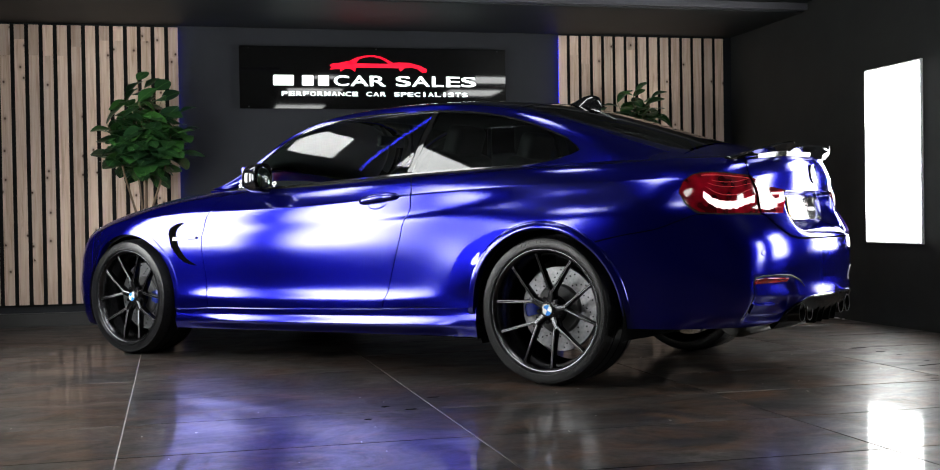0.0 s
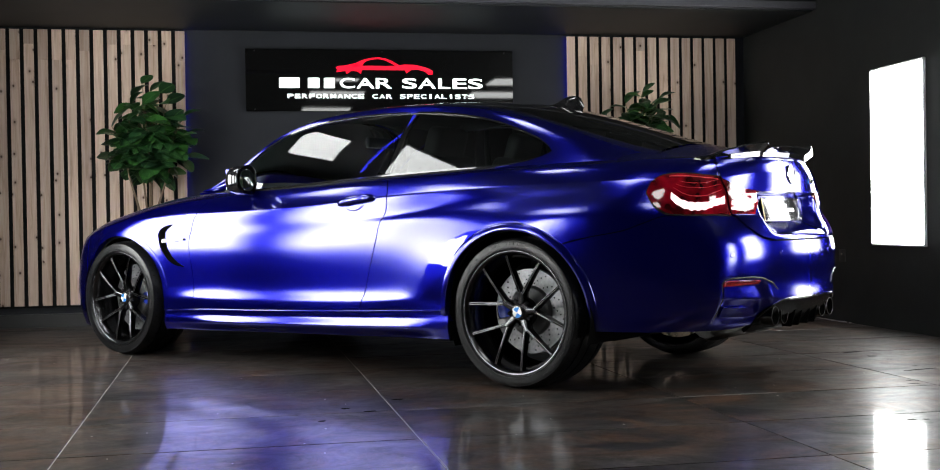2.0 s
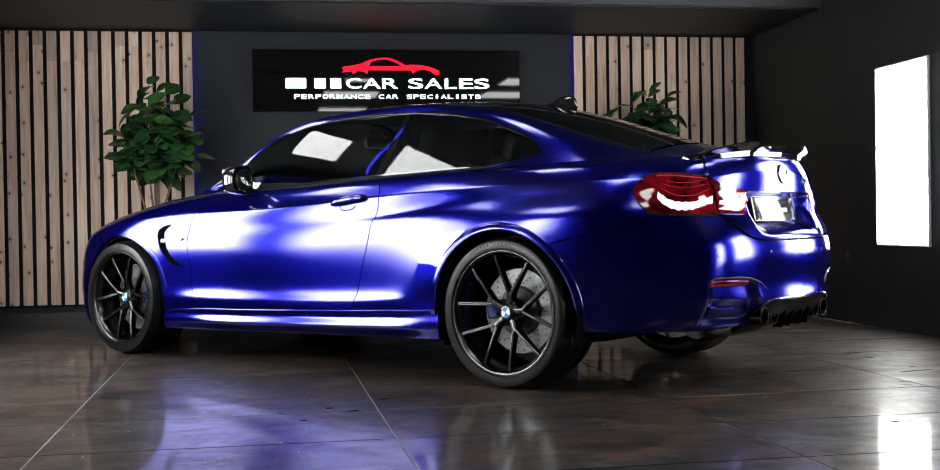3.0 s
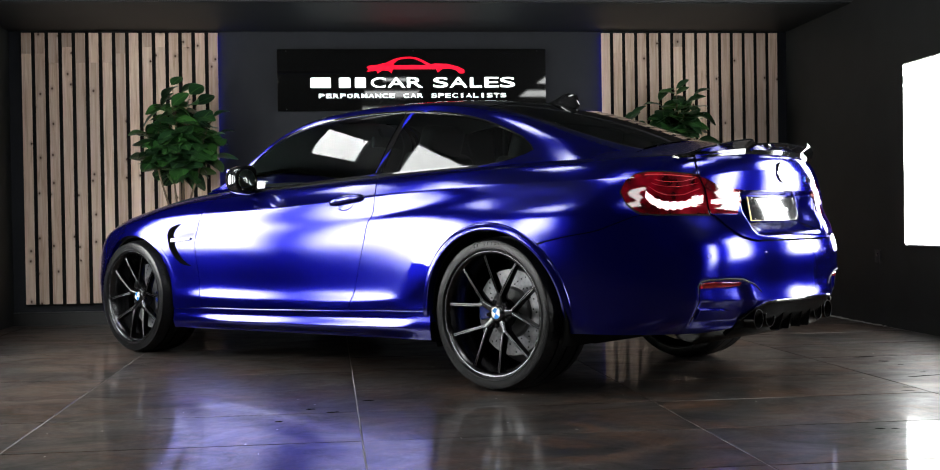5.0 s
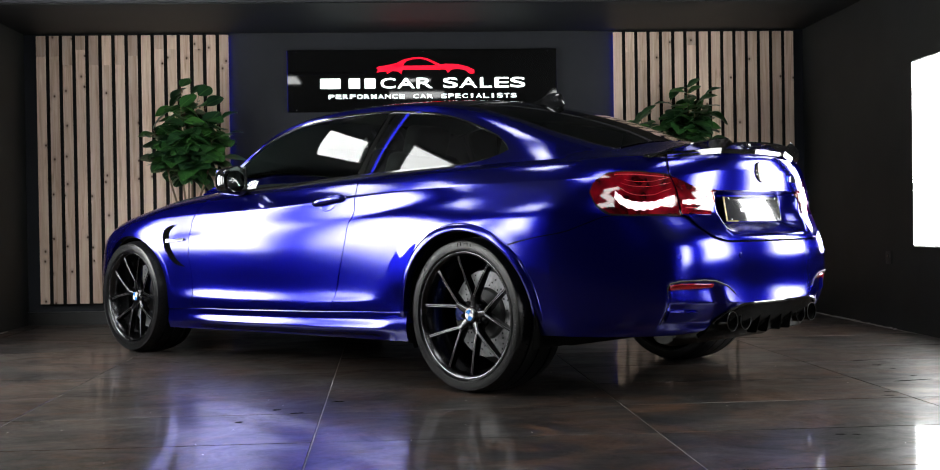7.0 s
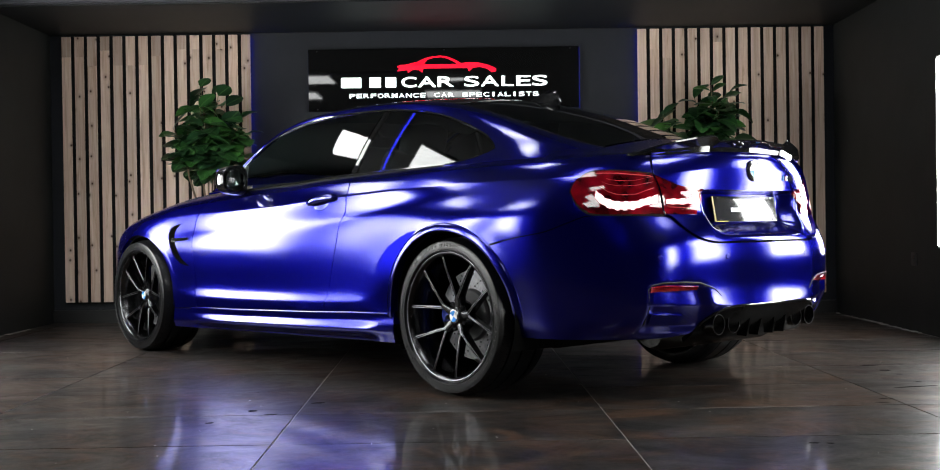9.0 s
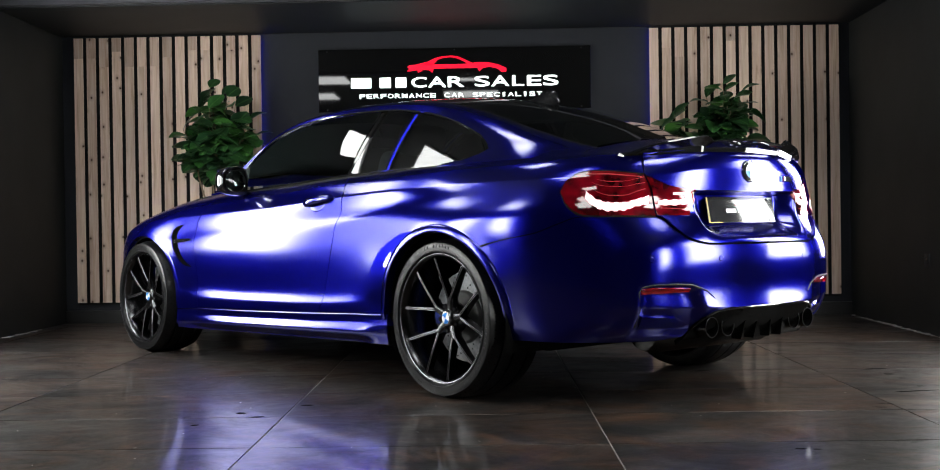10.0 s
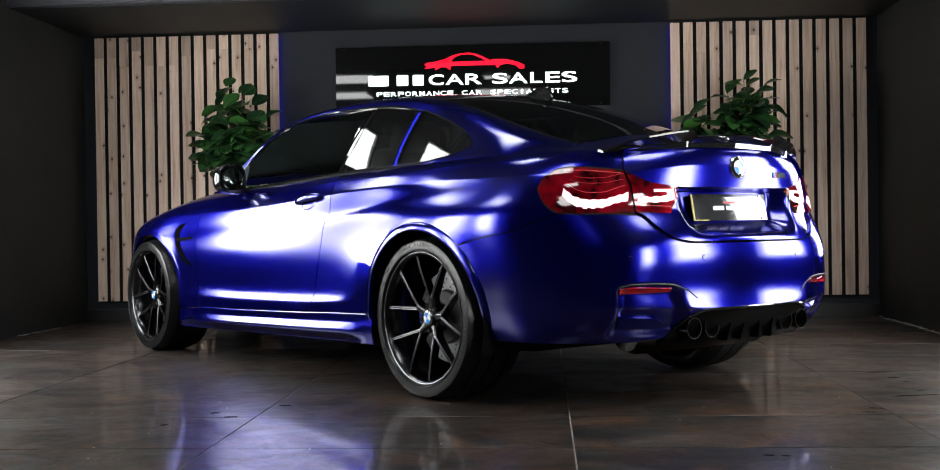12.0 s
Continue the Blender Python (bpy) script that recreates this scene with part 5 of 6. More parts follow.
for x0, x1, z0, z1 in ((-0.105, -0.04, -0.012, 0.004), (-0.025, 0.03, -0.012, 0.004), (0.045, 0.13, -0.012, 0.004)):
    part("plate_bar", moved(box_bm(x0, x1, -0.0088, -0.007, z0, z1), plate_m), WHITE, plate, smooth=False)
part("plate_bar", moved(box_bm(-0.04, 0.05, -0.0088, -0.007, 0.014, 0.024), plate_m), RED_PLASTIC, plate, smooth=False)
for x in (-0.19, 0.19):
    for z in (-0.046, 0.046):
        part("plate_screw", moved(lathe_bm([(0, -0.011), (0.004, -0.011), (0.006, -0.008)], 10), plate_m @ Matrix.Translation((x, 0, z))), BLACK_GLOSS, plate)

# round badge and lettering badge as plain shapes
p, n = on_tail(0.0, 0.945)
bm_m = facing(p, n)
badge = part("boot_badge", moved(lathe_bm([(0, -0.006), (0.032, -0.006), (0.0425, -0.005), (0.045, -0.001), (0.045, 0.004)], 40), bm_m), BLACK_GLOSS, boot, "round black-rimmed badge with blue and white quarters")
part("badge_ring", moved(lathe_bm([(0.0415, -0.005), (0.043, -0.0068), (0.0455, -0.005), (0.046, 0.0)], 40), bm_m), CHROME, badge, "chrome ring")
part("badge_ring", moved(lathe_bm([(0.0275, -0.0058), (0.0285, -0.0072), (0.0295, -0.0058)], 40), bm_m), CHROME, badge, "chrome ring")
for k in range(4):
    bm = bmesh.new()
    arc = [bm.verts.new((0.0275 * math.cos(radians(90 * k + d)), -0.0065, 0.0275 * math.sin(radians(90 * k + d)))) for d in range(0, 91, 15)]
    bm.faces.new([bm.verts.new((0, -0.0075, 0))] + arc)
    part("badge_quarter", moved(bm, bm_m), WHITE if k % 2 else BLUE_ENAMEL, badge, smooth=False)
p, n = on_tail(-0.285, 0.918)
bm_m = facing(p, n)
name_badge = part("name_badge", moved(box_bm(-0.012, 0.055, -0.004, 0.002, -0.012, 0.012, 0.002, 1), bm_m), CHROME, boot, "small silver badge with coloured stripes")
for k, (c, mat) in enumerate(((-0.048, BLUE_ENAMEL), (-0.036, CALIPER), (-0.024, RED_PLASTIC))):
    bm = box_bm(c, c + 0.009, -0.004, 0.002, -0.012, 0.012, 0.001, 1)
    for x in bm.verts:
        x.co.x += x.co.z * 0.35
    part("badge_stripe", moved(bm, bm_m), mat, name_badge, smooth=False)


# spoiler on the boot edge: two raised blades with a lower middle
def spoiler_section(y):
    a = abs(y)
    rise = np.interp(a, [0, 0.12, 0.240, 0.252, 0.275, 0.34, 0.44, 0.52, 0.575, 0.595], [0.048, 0.048, 0.042, 0.058, 0.064, 0.061, 0.051, 0.034, 0.014, 0.001])
    back = np.interp(a, [0, 0.26, 0.45, 0.55, 0.595], [-2.358, -2.336, -2.272, -2.215, -2.175])
    low = np.interp(a, [0, 0.26, 0.45, 0.55, 0.595], [1.026, 1.022, 1.008, 1.004, 1.002])
    fore = back + np.interp(a, [0, 0.4, 0.56, 0.595], [0.135, 0.13, 0.06, 0.012])
    deck = np.interp(a, [0, 0.3, 0.5, 0.595], [1.046, 1.036, 1.018, 1.003])
    lift = max(min(rise, 0.044) - 0.012, 0.002)
    return [(fore, y, deck + 0.001), ((fore + back) / 2, y, deck + 0.35 * lift + 0.004), (back + 0.025, y, low + lift * 0.85 + 0.010), (back, y, low + rise), (back - 0.003, y, low + rise - 0.006), (back + 0.030, y, low + rise * 0.35), (back + 0.034, y, low - 0.002)]


def spoiler_bm():
    bm = bmesh.new()
    ys = np.concatenate([np.linspace(-0.595, -0.27, 26), np.linspace(-0.262, -0.236, 7), np.linspace(-0.22, 0.22, 20), np.linspace(0.236, 0.262, 7), np.linspace(0.27, 0.595, 26)])
    rows = [[bm.verts.new(q) for q in spoiler_section(y)] for y in ys]
    for a, b in zip(rows[:-1], rows[1:]):
        for k in range(len(a)):
            bm.faces.new((a[k], a[(k + 1) % len(a)], b[(k + 1) % len(a)], b[k]))
    bm.faces.new(rows[0]), bm.faces.new(rows[-1][::-1])
    bmesh.ops.recalc_face_normals(bm, faces=bm.faces)
    return bm


part("spoiler", spoiler_bm(), CARBON, boot, "gloss black carbon boot spoiler", sharp=32)


# roof aerial
def fin_bm():
    bm = bmesh.new()
    rows = []
    for t in np.linspace(0, 1, 12):
        x = -1.02 - 0.20 * t
        h = 0.062 * math.sin(min(1, t * 1.4) * math.pi / 2) ** 1.5 * (1 if t < 0.86 else 1 - 0.75 * ((t - 0.86) / 0.14) ** 2)
        w = 0.036 * math.sin(math.pi * (0.12 + 0.80 * t)) + 0.004
        base = float(top(x, 5.0)[0, 2]) - 0.003
        rows.append([bm.verts.new((x - 0.02 * f, w * c, base + (h + 0.004) * f)) for c, f in ((1, 0), (0.75, 0.3), (0.38, 0.7), (0.16, 0.95), (0, 1), (-0.16, 0.95), (-0.38, 0.7), (-0.75, 0.3), (-1, 0))])
    for a, b in zip(rows[:-1], rows[1:]):
        for k in range(8):
            bm.faces.new((a[k], a[k + 1], b[k + 1], b[k]))
    bm.faces.new(rows[0]), bm.faces.new(rows[-1][::-1])
    bmesh.ops.recalc_face_normals(bm, faces=bm.faces)
    return bm


part("roof_aerial", fin_bm(), BLACK_GLOSS, car, "gloss black shark-fin roof aerial", sharp=50)


# ---- flank details ----
def handle_bm(side):
    p, n = on_side(-0.44, 0.862)
    m = facing(p, n) @ Matrix.Rotation(radians(-6.5), 4, "Y")
    bm = bmesh.new()
    rows = []
    for t in np.linspace(-1, 1, 17):
        half = 0.0185 * (1 - abs(t) ** 4) ** 0.4 + 0.001
        outw = 0.036 * (1 - abs(t) ** 3.2) ** 0.6
        rows.append([bm.verts.new((0.130 * t, -outw + 0.013 * (1 - math.cos(a)), half * math.sin(a) + 0.004 * (1 - t * t))) for a in np.linspace(-math.pi * 0.95, math.pi * 0.95, 14)])
    for a, b in zip(rows[:-1], rows[1:]):
        for k in range(14):
            bm.faces.new((a[k], a[(k + 1) % 14], b[(k + 1) % 14], b[k]))
    bmesh.ops.recalc_face_normals(bm, faces=bm.faces)
    moved(bm, m)
    cup = moved(lathe_bm([(0, -0.0012), (0.030, -0.0012), (0.036, -0.0006), (0.038, 0.001)], 32), m @ Matrix.Translation((-0.01, 0, -0.012)) @ Matrix.Diagonal((1.75, 1, 0.98, 1)))
    if side < 0:
        for b in (bm, cup):
            moved(b, Matrix.Diagonal((1, -1, 1, 1)))
            bmesh.ops.reverse_faces(b, faces=b.faces)
    return bm, cup


for side, door in zip((1, -1), doors):
    grip, cup = handle_bm(side)
    part("door_handle", grip, PAINT, door, "satin blue pull handle", sharp=45)
    part("handle_cup", cup, PAINT, door, "satin blue recess behind the handle")
    # side gill in the front fender
    front_edge = [(2.96, 0.975), (3.06, 1.035), (3.20, 1.066), (3.40, 1.074), (3.90, 1.056), (4.32, 1.008), (4.47, 0.965), (4.55, 0.905), (4.575, 0.862)]
    rear_edge = [(2.96, 0.960), (3.10, 0.990), (3.22, 1.014), (3.40, 1.024), (3.90, 1.006), (4.30, 0.958), (4.44, 0.918), (4.53, 0.876), (4.575, 0.852)]
    # fender is uncut here: a near-black sheet paints the slot's inner shade
    gill = part("fender_gill", panel(shell, front_edge, rear_edge, 2.96, 4.575, 8, 60, lift=0.0025, fold=0.004, sides=(side,)), GILL_BLACK, car, "near-black sheet for the shade in the fender gill slot")
    part("gill_blade", panel(shell, 1.035, 0.852, [(0.852, 3.755), (1.035, 3.72)], [(0.852, 3.835), (1.035, 3.87)], 16, 6, lift=0.010, fold=0.009, sides=(side,)), BLACK_GLOSS, gill, "gloss black gill blade")
    part("gill_frame", panel(shell, off(front_edge, 0.010), off(front_edge, 0.001), 2.96, 4.575, 5, 60, lift=0.007, fold=0.008, sides=(side,)), PAINT, gill, "satin blue gill surround")
    # mirror
    head = bmesh.new()
    bmesh.ops.create_uvsphere(head, u_segments=28, v_segments=18, radius=1)
    for x in head.verts:
        c = x.co
        q = Vector([math.copysign(abs(k) ** 0.72, k) for k in c])
        fore = max(q.x, -0.42)
        x.co = Vector((0.362 + 0.085 * fore - 0.02 * q.y, side * (0.890 + 0.094 * q.y), 0.992 + (0.080 - 0.010 * q.y) * q.z))
    if side < 0:
        bmesh.ops.reverse_faces(head, faces=head.faces)
    mirror = part("wing_mirror", head, BLACK_GLOSS, car, "gloss black wing mirror on a slim arm", sharp=60)
    glass = lathe_bm([(0, 0.0), (0.9, 0.0), (0.97, 0.02)], 36, "x")
    moved(glass, Matrix.Translation((0.3225, side * 0.893, 0.990)) @ Matrix.Rotation(radians(side * 14), 4, "Z") @ Matrix.Diagonal((-0.1, 0.076, 0.060, 1)))
    part("mirror_glass", glass, MIRROR, mirror, "bright mirror glass")
    part("mirror_cap", moved(box_bm(0.375, 0.440, -0.055, 0.055, -0.004, 0.036, 0.014, 3), Matrix.Translation((0.0, side * 0.888, 1.020))), PAINT, mirror, "satin blue mirror cap")
    part("mirror_arm", tube_bm([(0.40, side * 0.79, 0.938), (0.39, side * 0.83, 0.945), (0.375, side * 0.875, 0.962)], [0.022, 0.018, 0.02], 10), BLACK_GLOSS, mirror)
    part("mirror_sail", panel(top, 0.66, 0.44, DLO_LOW, [(0.70, 1.0), (0.60, 1.9), (0.54, 1.97), (0.44, 0.30)], 20, 12, lift=0.002, fold=0.004, sides=(side,)), BLACK_MATT, car, "black corner cover at the mirror")
    # lamps and grille at the nose
    part("headlamp", panel(shell, [(0.25, 2.28), (1.7, 2.36)], [(0.25, 1.80), (1.0, 1.84), (1.7, 1.95)], 0.25, 1.7, 24, 12, lift=0.004, fold=0.010, sides=(side,)), HEADLAMP, car, "clear headlamp with bright inner rings")
    part("front_intake", panel(shell, 2.60, 2.05, 5.6, 8.0, 20, 12, lift=0.003, fold=0.008, sides=(side,)), LINER, car, "black front air intake")
    part("grille", panel(shell, 2.72, 2.47, 0.8, 2.9, 12, 12, lift=0.006, fold=0.008, sides=(side,)), BLACK_GLOSS, car, "gloss black kidney-shaped grille")

# ---- cabin ----
def cushion(x0, x1, y0, y1, z0, z1, r=0.04):
    return box_bm(x0, x1, y0, y1, z0, z1, r, 4)


for y in (0.36, -0.36):
    base = part("seat", cushion(-0.38, 0.16, y - 0.25, y + 0.25, 0.42, 0.60, 0.06), LEATHER, car, "black leather front seat")
    back_rest = cushion(-0.07, 0.07, y - 0.24, y + 0.24, 0.0, 0.62, 0.06)
    for x in back_rest.verts:
        x.co.y = y + (x.co.y - y) * (1 - 0.25 * max(0, x.co.z - 0.25))
    part("seat_back", moved(back_rest, Matrix.Translation((-0.40, 0, 0.52)) @ Matrix.Rotation(radians(-20), 4, "Y")), LEATHER, base)
    part("headrest", moved(cushion(-0.05, 0.05, y - 0.13, y + 0.13, 0.60, 0.78, 0.045), Matrix.Translation((-0.40, 0, 0.50)) @ Matrix.Rotation(radians(-18), 4, "Y")), LEATHER, base)
part("dashboard", cushion(0.38, 0.90, -0.68, 0.68, 0.66, 0.945, 0.07), LEATHER, car, "black dashboard")
part("rear_bench", merge_bm(cushion(-1.25, -0.80, -0.58, 0.58, 0.45, 0.62, 0.06), cushion(-1.42, -1.26, -0.58, 0.58, 0.50, 1.00, 0.06)), LEATHER, car, "black rear bench")
part("parcel_shelf", cushion(-1.95, -1.36, -0.58, 0.58, 0.93, 0.985, 0.02), LEATHER, car)
part("door_card", merge_bm(cushion(-0.6, 0.7, 0.66, 0.72, 0.45, 0.93, 0.02), cushion(-0.6, 0.7, -0.72, -0.66, 0.45, 0.93, 0.02)), LEATHER, car)
part("headliner", panel(top, 0.10, -1.0, 2.3, 5.0, 30, 20, both=True, lift=-0.03, fold=0), plain("dark_headliner", (0.10, 0.11, 0.11), 0.9), car, "dark headliner")
ring_pts = [(0.30 + 0.06 * math.sin(a), -0.36 + 0.18 * math.cos(a), 0.90 + 0.17 * math.sin(a)) for a in np.linspace(0, 2 * math.pi, 33)[:-1]]
part("steering_wheel", tube_bm(ring_pts, 0.015, 8, True), LEATHER, car, "black leather steering wheel")
part("cabin_mirror", merge_bm(cushion(0.14, 0.17, -0.115, 0.115, 1.185, 1.25, 0.012), tube_bm([(0.17, 0, 1.22), (0.22, 0, 1.30)], 0.012, 8)), BLACK_MATT, car, "black cabin mirror")

# ---- the sign ----
sign = thing("wall_sign", pose(0, 9.41, 0), "gloss black acrylic sign with lit white letters and red car outline", "sign")
part("board", box_bm(0.68, 2.812, 0.0, 0.028, 1.640, 2.127, 0.002, 1), ACRYLIC, sign, "gloss black board", smooth=False)
for x in (0.75, 1.75, 2.74):
    part("standoff", moved(lathe_bm([(0, -0.004), (0.005, -0.004), (0.006, 0.0), (0.006, 0.06)], 16), Matrix.Translation((x, 0, 2.112))), CHROME, sign)
for x in (0.75, 2.74):
    part("standoff", moved(lathe_bm([(0, -0.004), (0.005, -0.004), (0.006, 0.0), (0.006, 0.06)], 16), Matrix.Translation((x, 0, 1.655))), CHROME, sign)


def letter_mesh(ch, x0, x1, z0, z1, depth, weight=0.0):
    """A letter of the built-in font, stretched into its cell, standing out along -y."""
    cu = bpy.data.curves.new("letter", "FONT")
    cu.body, cu.extrude, cu.offset = ch, 0.05, weight
    ob = new("letter", cu)
    me = bpy.data.meshes.new_from_object(ob.evaluated_get(bpy.context.evaluated_depsgraph_get()))
    bpy.data.objects.remove(ob)
    bpy.data.curves.remove(cu)
    co = np.array([v.co[:] for v in me.vertices])
    a, b = co.min(0), co.max(0)
    for v in me.vertices:
        v.co = (x0 + (v.co.x - a[0]) / (b[0] - a[0]) * (x1 - x0), -depth * (v.co.z - a[2]) / (b[2] - a[2]), z0 + (v.co.y - a[1]) / (b[1] - a[1]) * (z1 - z0))
    bm = bmesh.new()
    bm.from_mesh(me)
    bpy.data.meshes.remove(me)
    bmesh.ops.recalc_face_normals(bm, faces=bm.faces)
    return bm


CELL = 1.62 / 348
for ch, a, b in (("C", 102, 127), ("A", 130, 160), ("R", 163, 190), ("S", 208, 233), ("A", 236, 266), ("L", 271, 291), ("E", 296, 320), ("S", 323, 348)):
    part("letter", letter_mesh(ch, 0.938 + a * CELL, 0.938 + b * CELL, 1.822, 1.902, 0.016, 0.006), LETTER, sign, smooth=False)
for a, b in ((0, 34), (48, 67), (75, 93)):
    part("name_bar", moved(box_bm(0.938 + a * CELL, 0.938 + b * CELL, -0.016, 0.0, 1.822, 1.902, 0.008, 3), Matrix()), LETTER, sign, "plain lit white block", smooth=False)
words = "PERFORMANCE CAR SPECIALISTS"
step = (2.497 - 1.0) / len(words)
for k, ch in enumerate(words):
    if ch != " ":
        w = 0.3 if ch == "I" else 0.8
        c = 1.0 + (k + 0.45) * step
        part("small_letter", letter_mesh(ch, c - step * w / 2, c + step * w / 2, 1.742, 1.775, 0.006, 0.004), LETTER, sign, smooth=False)
PX = 0.782 / 485
to_sign = lambda pts: [(1.376 + (x - 560) * PX, 2.068 - (y - 96) * PX) for x, y in pts]
BODY_LINE = to_sign([(575, 141), (604, 139), (650, 128), (690, 139), (868, 139), (898, 131), (958, 133), (1010, 146), (1043, 162), (1043, 178), (1022, 180), (1000, 162), (965, 154), (932, 158), (912, 174), (904, 158), (690, 158), (685, 178), (668, 165), (640, 163), (615, 178), (612, 164), (562, 170), (574, 158), (562, 149)])
logo = part("car_outline", prism_bm(BODY_LINE, 0.012), RED_SIGN, sign, "lit red outline of a car", smooth=False)
arc = to_sign([(640, 140), (668, 122), (700, 108), (735, 100), (775, 97), (812, 103), (845, 118), (880, 137)])
arc_low = to_sign([(690, 140), (700, 126), (712, 115), (738, 107), (775, 104), (806, 110), (835, 124), (860, 140)])
part("roof_outline", prism_bm(arc + arc_low[::-1], 0.012), RED_SIGN, logo, "lit red roof line", smooth=False)


# ---- plants ----
def leaf_shape():
    bm = bmesh.new()
    rows = []
    for t in np.linspace(0, 1, 8):
        w = 0.37 * math.sin(math.pi * min(1, t * 0.95 + 0.02)) ** 0.75
        z = 0.05 * math.sin(t * 3) - 0.15 * t * t
        rows.append([bm.verts.new((t, s * w, z + 0.16 * abs(s) ** 1.5 * w + 0.01 * math.sin(9 * t + 2 * s))) for s in (-1, -0.5, 0, 0.5, 1)])
    for a, b in zip(rows[:-1], rows[1:]):
        for k in range(4):
            bm.faces.new((a[k], a[k + 1], b[k + 1], b[k]))
    me = bpy.data.meshes.new("leaf")
    bm.to_mesh(me)
    bm.free()
    me.materials.append(LEAF)
    me.shade_smooth()
    return me


LEAF_MESH = leaf_shape()


def plant(x, y, crowns, leaves, seed, label):
    """A potted shrub: pot, soil, a few stems that fork into twigs, and leaves in loose whorls along the twigs."""
    rng = random.Random(seed)
    t = thing("potted_plant", pose(x, y, 0), label, "plant", "plants beside the sign")
    part("pot", lathe_bm([(0, 0.0), (0.13, 0.0), (0.15, 0.01), (0.18, 0.34), (0.19, 0.36), (0.175, 0.36), (0.17, 0.33), (0, 0.33)], 32, "z"), POT, t, "black plastic pot")
    part("soil", lathe_bm([(0, 0.335), (0.172, 0.332)], 24, "z"), SOIL, t)
    for (cx, cz, rx, ry, rz), share in crowns:
        forks = []
        for k in range(max(1, round(share * 4))):
            foot = Vector((rng.uniform(-0.015, 0.015), rng.uniform(-0.015, 0.015), 0.33))
            a = 2.4 * k + seed
            fork = Vector((cx * 0.8 + math.cos(a) * rx * 0.2, math.sin(a) * ry * 0.3, cz - rz * 0.9))
            bend = foot.lerp(fork, 0.6) + Vector((-0.25 * (fork.x - foot.x), 0, 0))
            part("stem", tube_bm([foot, bend, fork], [0.011, 0.009, 0.007], 7), BARK, t)
            forks.append(fork)
        twigs = max(6, int(share * 30))
        per = max(4, int(leaves * share / twigs))
        for k in range(twigs):
            h = (k + 0.5) / twigs
            up = 1.7 * h - 0.8
            wide = math.sqrt(max(0.05, 1 - (up / 1.06) ** 2)) * rng.uniform(0.62, 1.0)
            a = 2.399 * k + rng.uniform(-0.4, 0.4)
            d = Vector((wide * math.cos(a), wide * math.sin(a), up))
            tip = Vector((cx + d.x * rx, d.y * ry, cz + d.z * rz))
            fork = min(forks, key=lambda f: (f - tip).length)
            mid = fork.lerp(tip, 0.55) + Vector((-d.x * 0.04, -d.y * 0.04, 0.02))
            part("twig", tube_bm([fork, mid, tip], [0.005, 0.0035, 0.002], 5), BARK, t)
            for j in range(per):
                f = 1.0 - 0.62 * (j / per) ** 0.8
                base = fork.lerp(mid, f / 0.55) if f < 0.55 else mid.lerp(tip, (f - 0.55) / 0.45)
                b = 2.399 * j + rng.uniform(-0.5, 0.5)
                lean = 0.75 if j == 0 and up > 0.4 else rng.uniform(-0.75, 0.55)
                out = Vector((math.cos(b), math.sin(b) - 0.25, lean)) + Vector((d.x, d.y, 0)) * 0.55
                size = rng.uniform(0.135, 0.185) * (0.8 if up > 0.75 else 1)
                q = out.to_track_quat("X", "Z").to_matrix().to_4x4()
                leaf = new("leaf", LEAF_MESH)
                leaf.parent = t
                leaf.matrix_basis = Matrix.Translation(base) @ q @ Matrix.Rotation(rng.uniform(-0.6, 0.6), 4, "X") @ Matrix.Diagonal((size, size * rng.uniform(0.9, 1.2), size * rng.uniform(0.6, 1.5), 1))
    return t


plant(-0.03, 9.02, [((0.0, 1.45, 0.20, 0.20, 0.40), 0.72), ((-0.18, 1.36, 0.10, 0.13, 0.26), 0.14), ((0.20, 1.40, 0.11, 0.13, 0.20), 0.14)], 330, 5, "bushy green rubber-leaved plant against pine slats")
plant(3.70, 9.02, [((0.08, 1.46, 0.18, 0.18, 0.34), 0.72), ((-0.28, 1.36, 0.11, 0.14, 0.22), 0.28)], 360, 9, "green leafy plant with two crowns against pine slats")

# wall socket
socket = thing("wall_socket", pose(X1, 7.80, 0.47, 0, 0, -90), "small black wall socket on the charcoal wall", "socket")
part("plate", box_bm(-0.043, 0.043, -0.009, 0.0, -0.043, 0.043, 0.003, 2), BLACK_MATT, socket)
part("rocker", box_bm(-0.012, 0.012, -0.012, -0.008, 0.0, 0.022, 0.002, 1), BLACK_GLOSS, socket)


# ---- marks on the floor ----
WET = plain("dried_spill", (0.003, 0.003, 0.003), 0.9, ior=1.04)
CHIP = plain("pale_plaster", (0.42, 0.41, 0.39), 0.9, relief=0.4, grain=200)


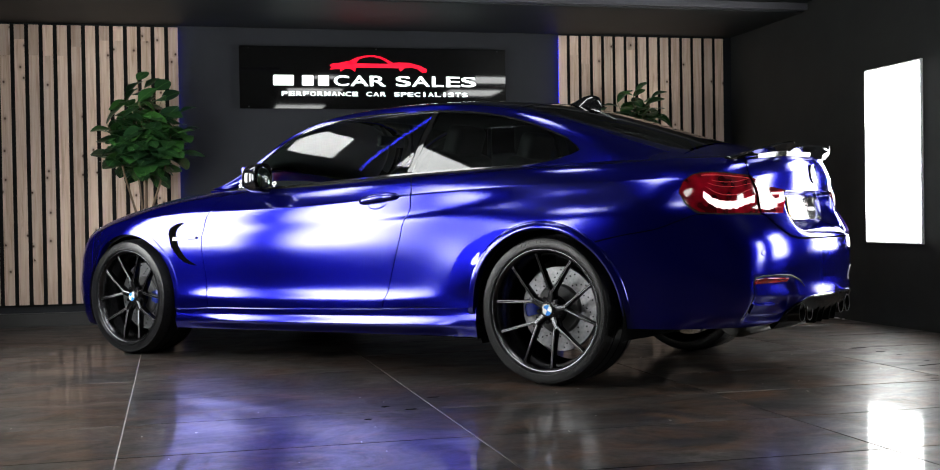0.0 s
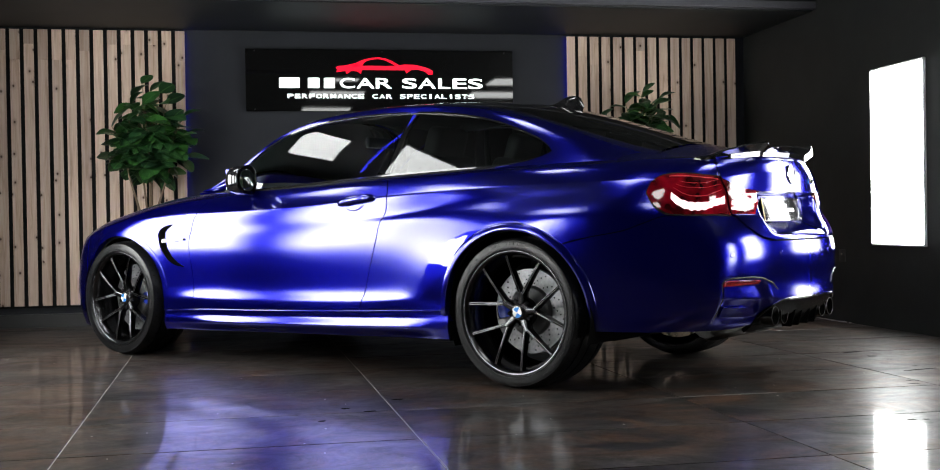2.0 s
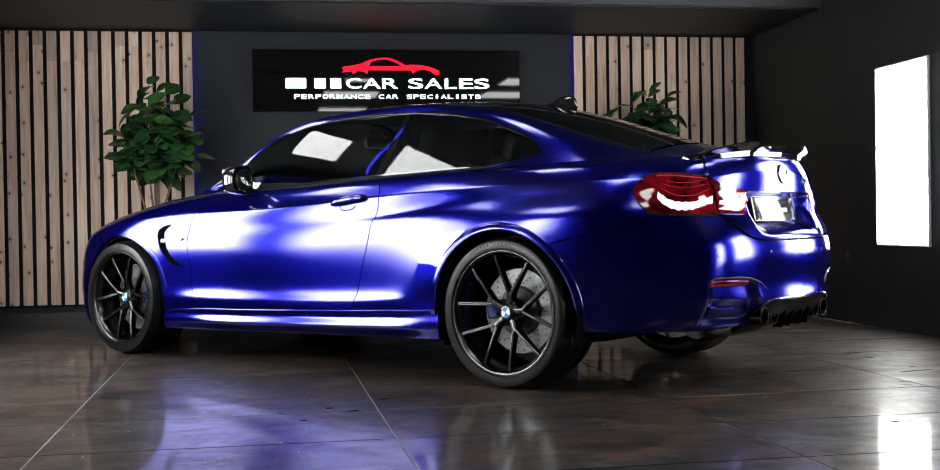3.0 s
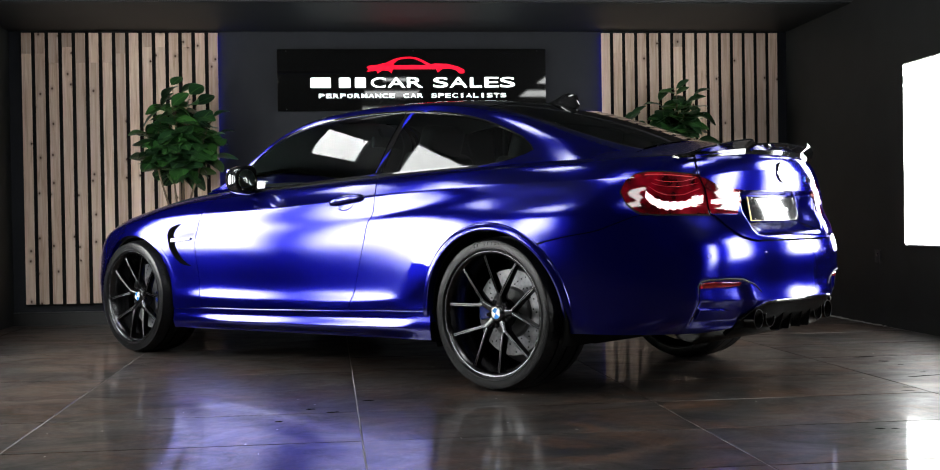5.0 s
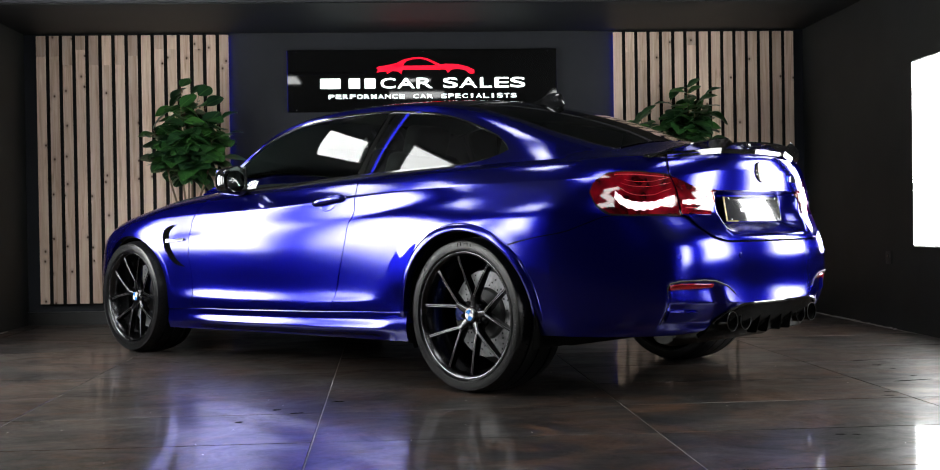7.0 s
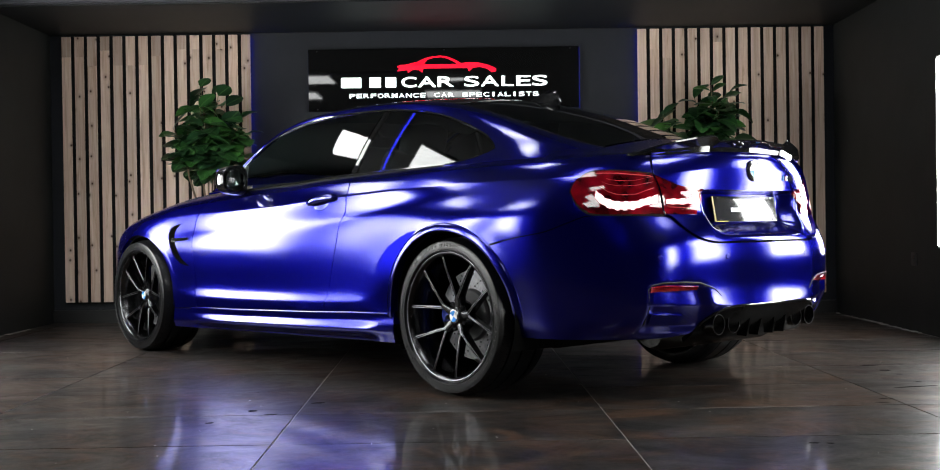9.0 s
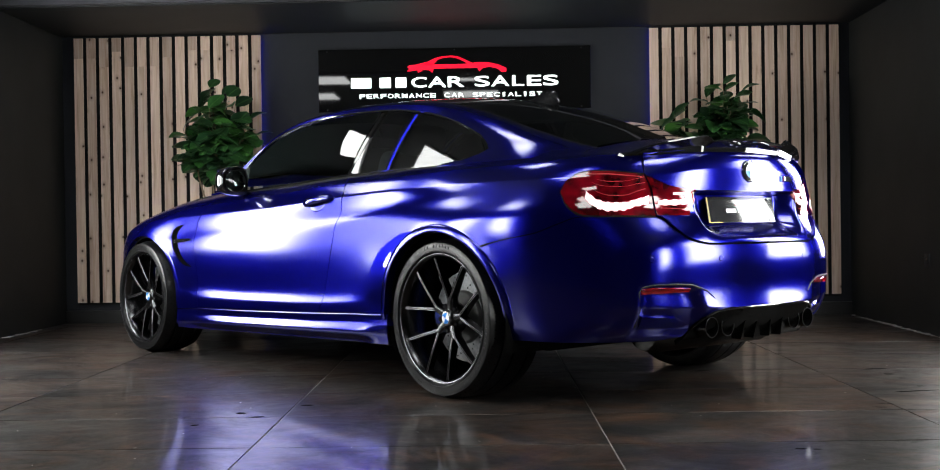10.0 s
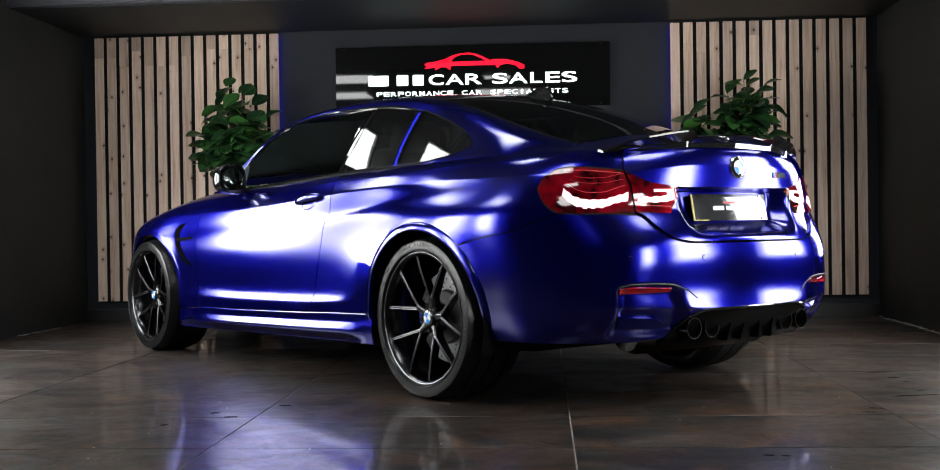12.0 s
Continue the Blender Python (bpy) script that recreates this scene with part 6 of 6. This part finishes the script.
def blot_bm(x, y, rx, ry, turn, rng):
    """A thin rounded blot on the tiles with an uneven rim."""
    bm = bmesh.new()
    pts = []
    for k in range(16):
        a = 2 * math.pi * k / 16
        r = rng.uniform(0.75, 1.1)
        px, py = rx * r * math.cos(a), ry * r * math.sin(a)
        pts.append(bm.verts.new((x + px * math.cos(turn) - py * math.sin(turn), y + px * math.sin(turn) + py * math.cos(turn), 0.0012)))
    bm.faces.new(pts)
    bm.normal_update()
    return bm


rng = random.Random(3)
spill = bmesh.new()
for x, y, rx, ry in ((3.94, 5.83, 0.03, 0.02), (3.93, 6.03, 0.08, 0.012), (3.955, 5.68, 0.015, 0.012), (3.87, 5.26, 0.11, 0.014), (3.62, 4.93, 0.02, 0.01), (3.65, 4.92, 0.012, 0.01), (3.94, 5.41, 0.018, 0.012), (3.58, 4.83, 0.03, 0.01), (3.065, 3.99, 0.022, 0.012), (3.115, 3.98, 0.016, 0.010), (1.06, 4.83, 0.02, 0.018), (1.15, 4.735, 0.03, 0.014), (0.95, 4.55, 0.018, 0.015), (1.30, 5.02, 0.03, 0.016)):
    spill = merge_bm(spill, blot_bm(x, y, rx, ry, rng.uniform(-0.3, 0.3), rng))
tagged(link_mesh("dried_spill", spill, WET, None, False), "dark dried water drops on the floor tiles", "stain", kind="stuff")
crumbs = bmesh.new()
for x0, x1, y0, y1, count in ((4.795, 4.822, 7.6, 9.4, 46), (-1.362, -1.335, 8.2, 8.9, 22), (-1.0, 4.6, 3.6, 8.6, 70)):
    for k in range(count):
        x, y = rng.uniform(x0, x1), rng.uniform(y0, y1)
        big = 1.0 if count < 60 else 0.22
        a, b, c = rng.uniform(0.004, 0.011) * big, rng.uniform(0.006, 0.03) * big, rng.uniform(0.002, 0.005) * big
        g = box_bm(-a, a, -b, b, 0, c)
        for q in g.verts:
            q.co += Vector((rng.uniform(-0.3, 0.3) * a, rng.uniform(-0.3, 0.3) * b, 0))
        crumbs = merge_bm(crumbs, moved(g, pose(x, y, 0.0003, 0, 0, rng.uniform(-40, 40) if count > 60 else rng.uniform(-8, 8))))
tagged(link_mesh("plaster_crumbs", crumbs, CHIP, None, False), "pale plaster crumbs scattered along the walls", "debris", kind="stuff")
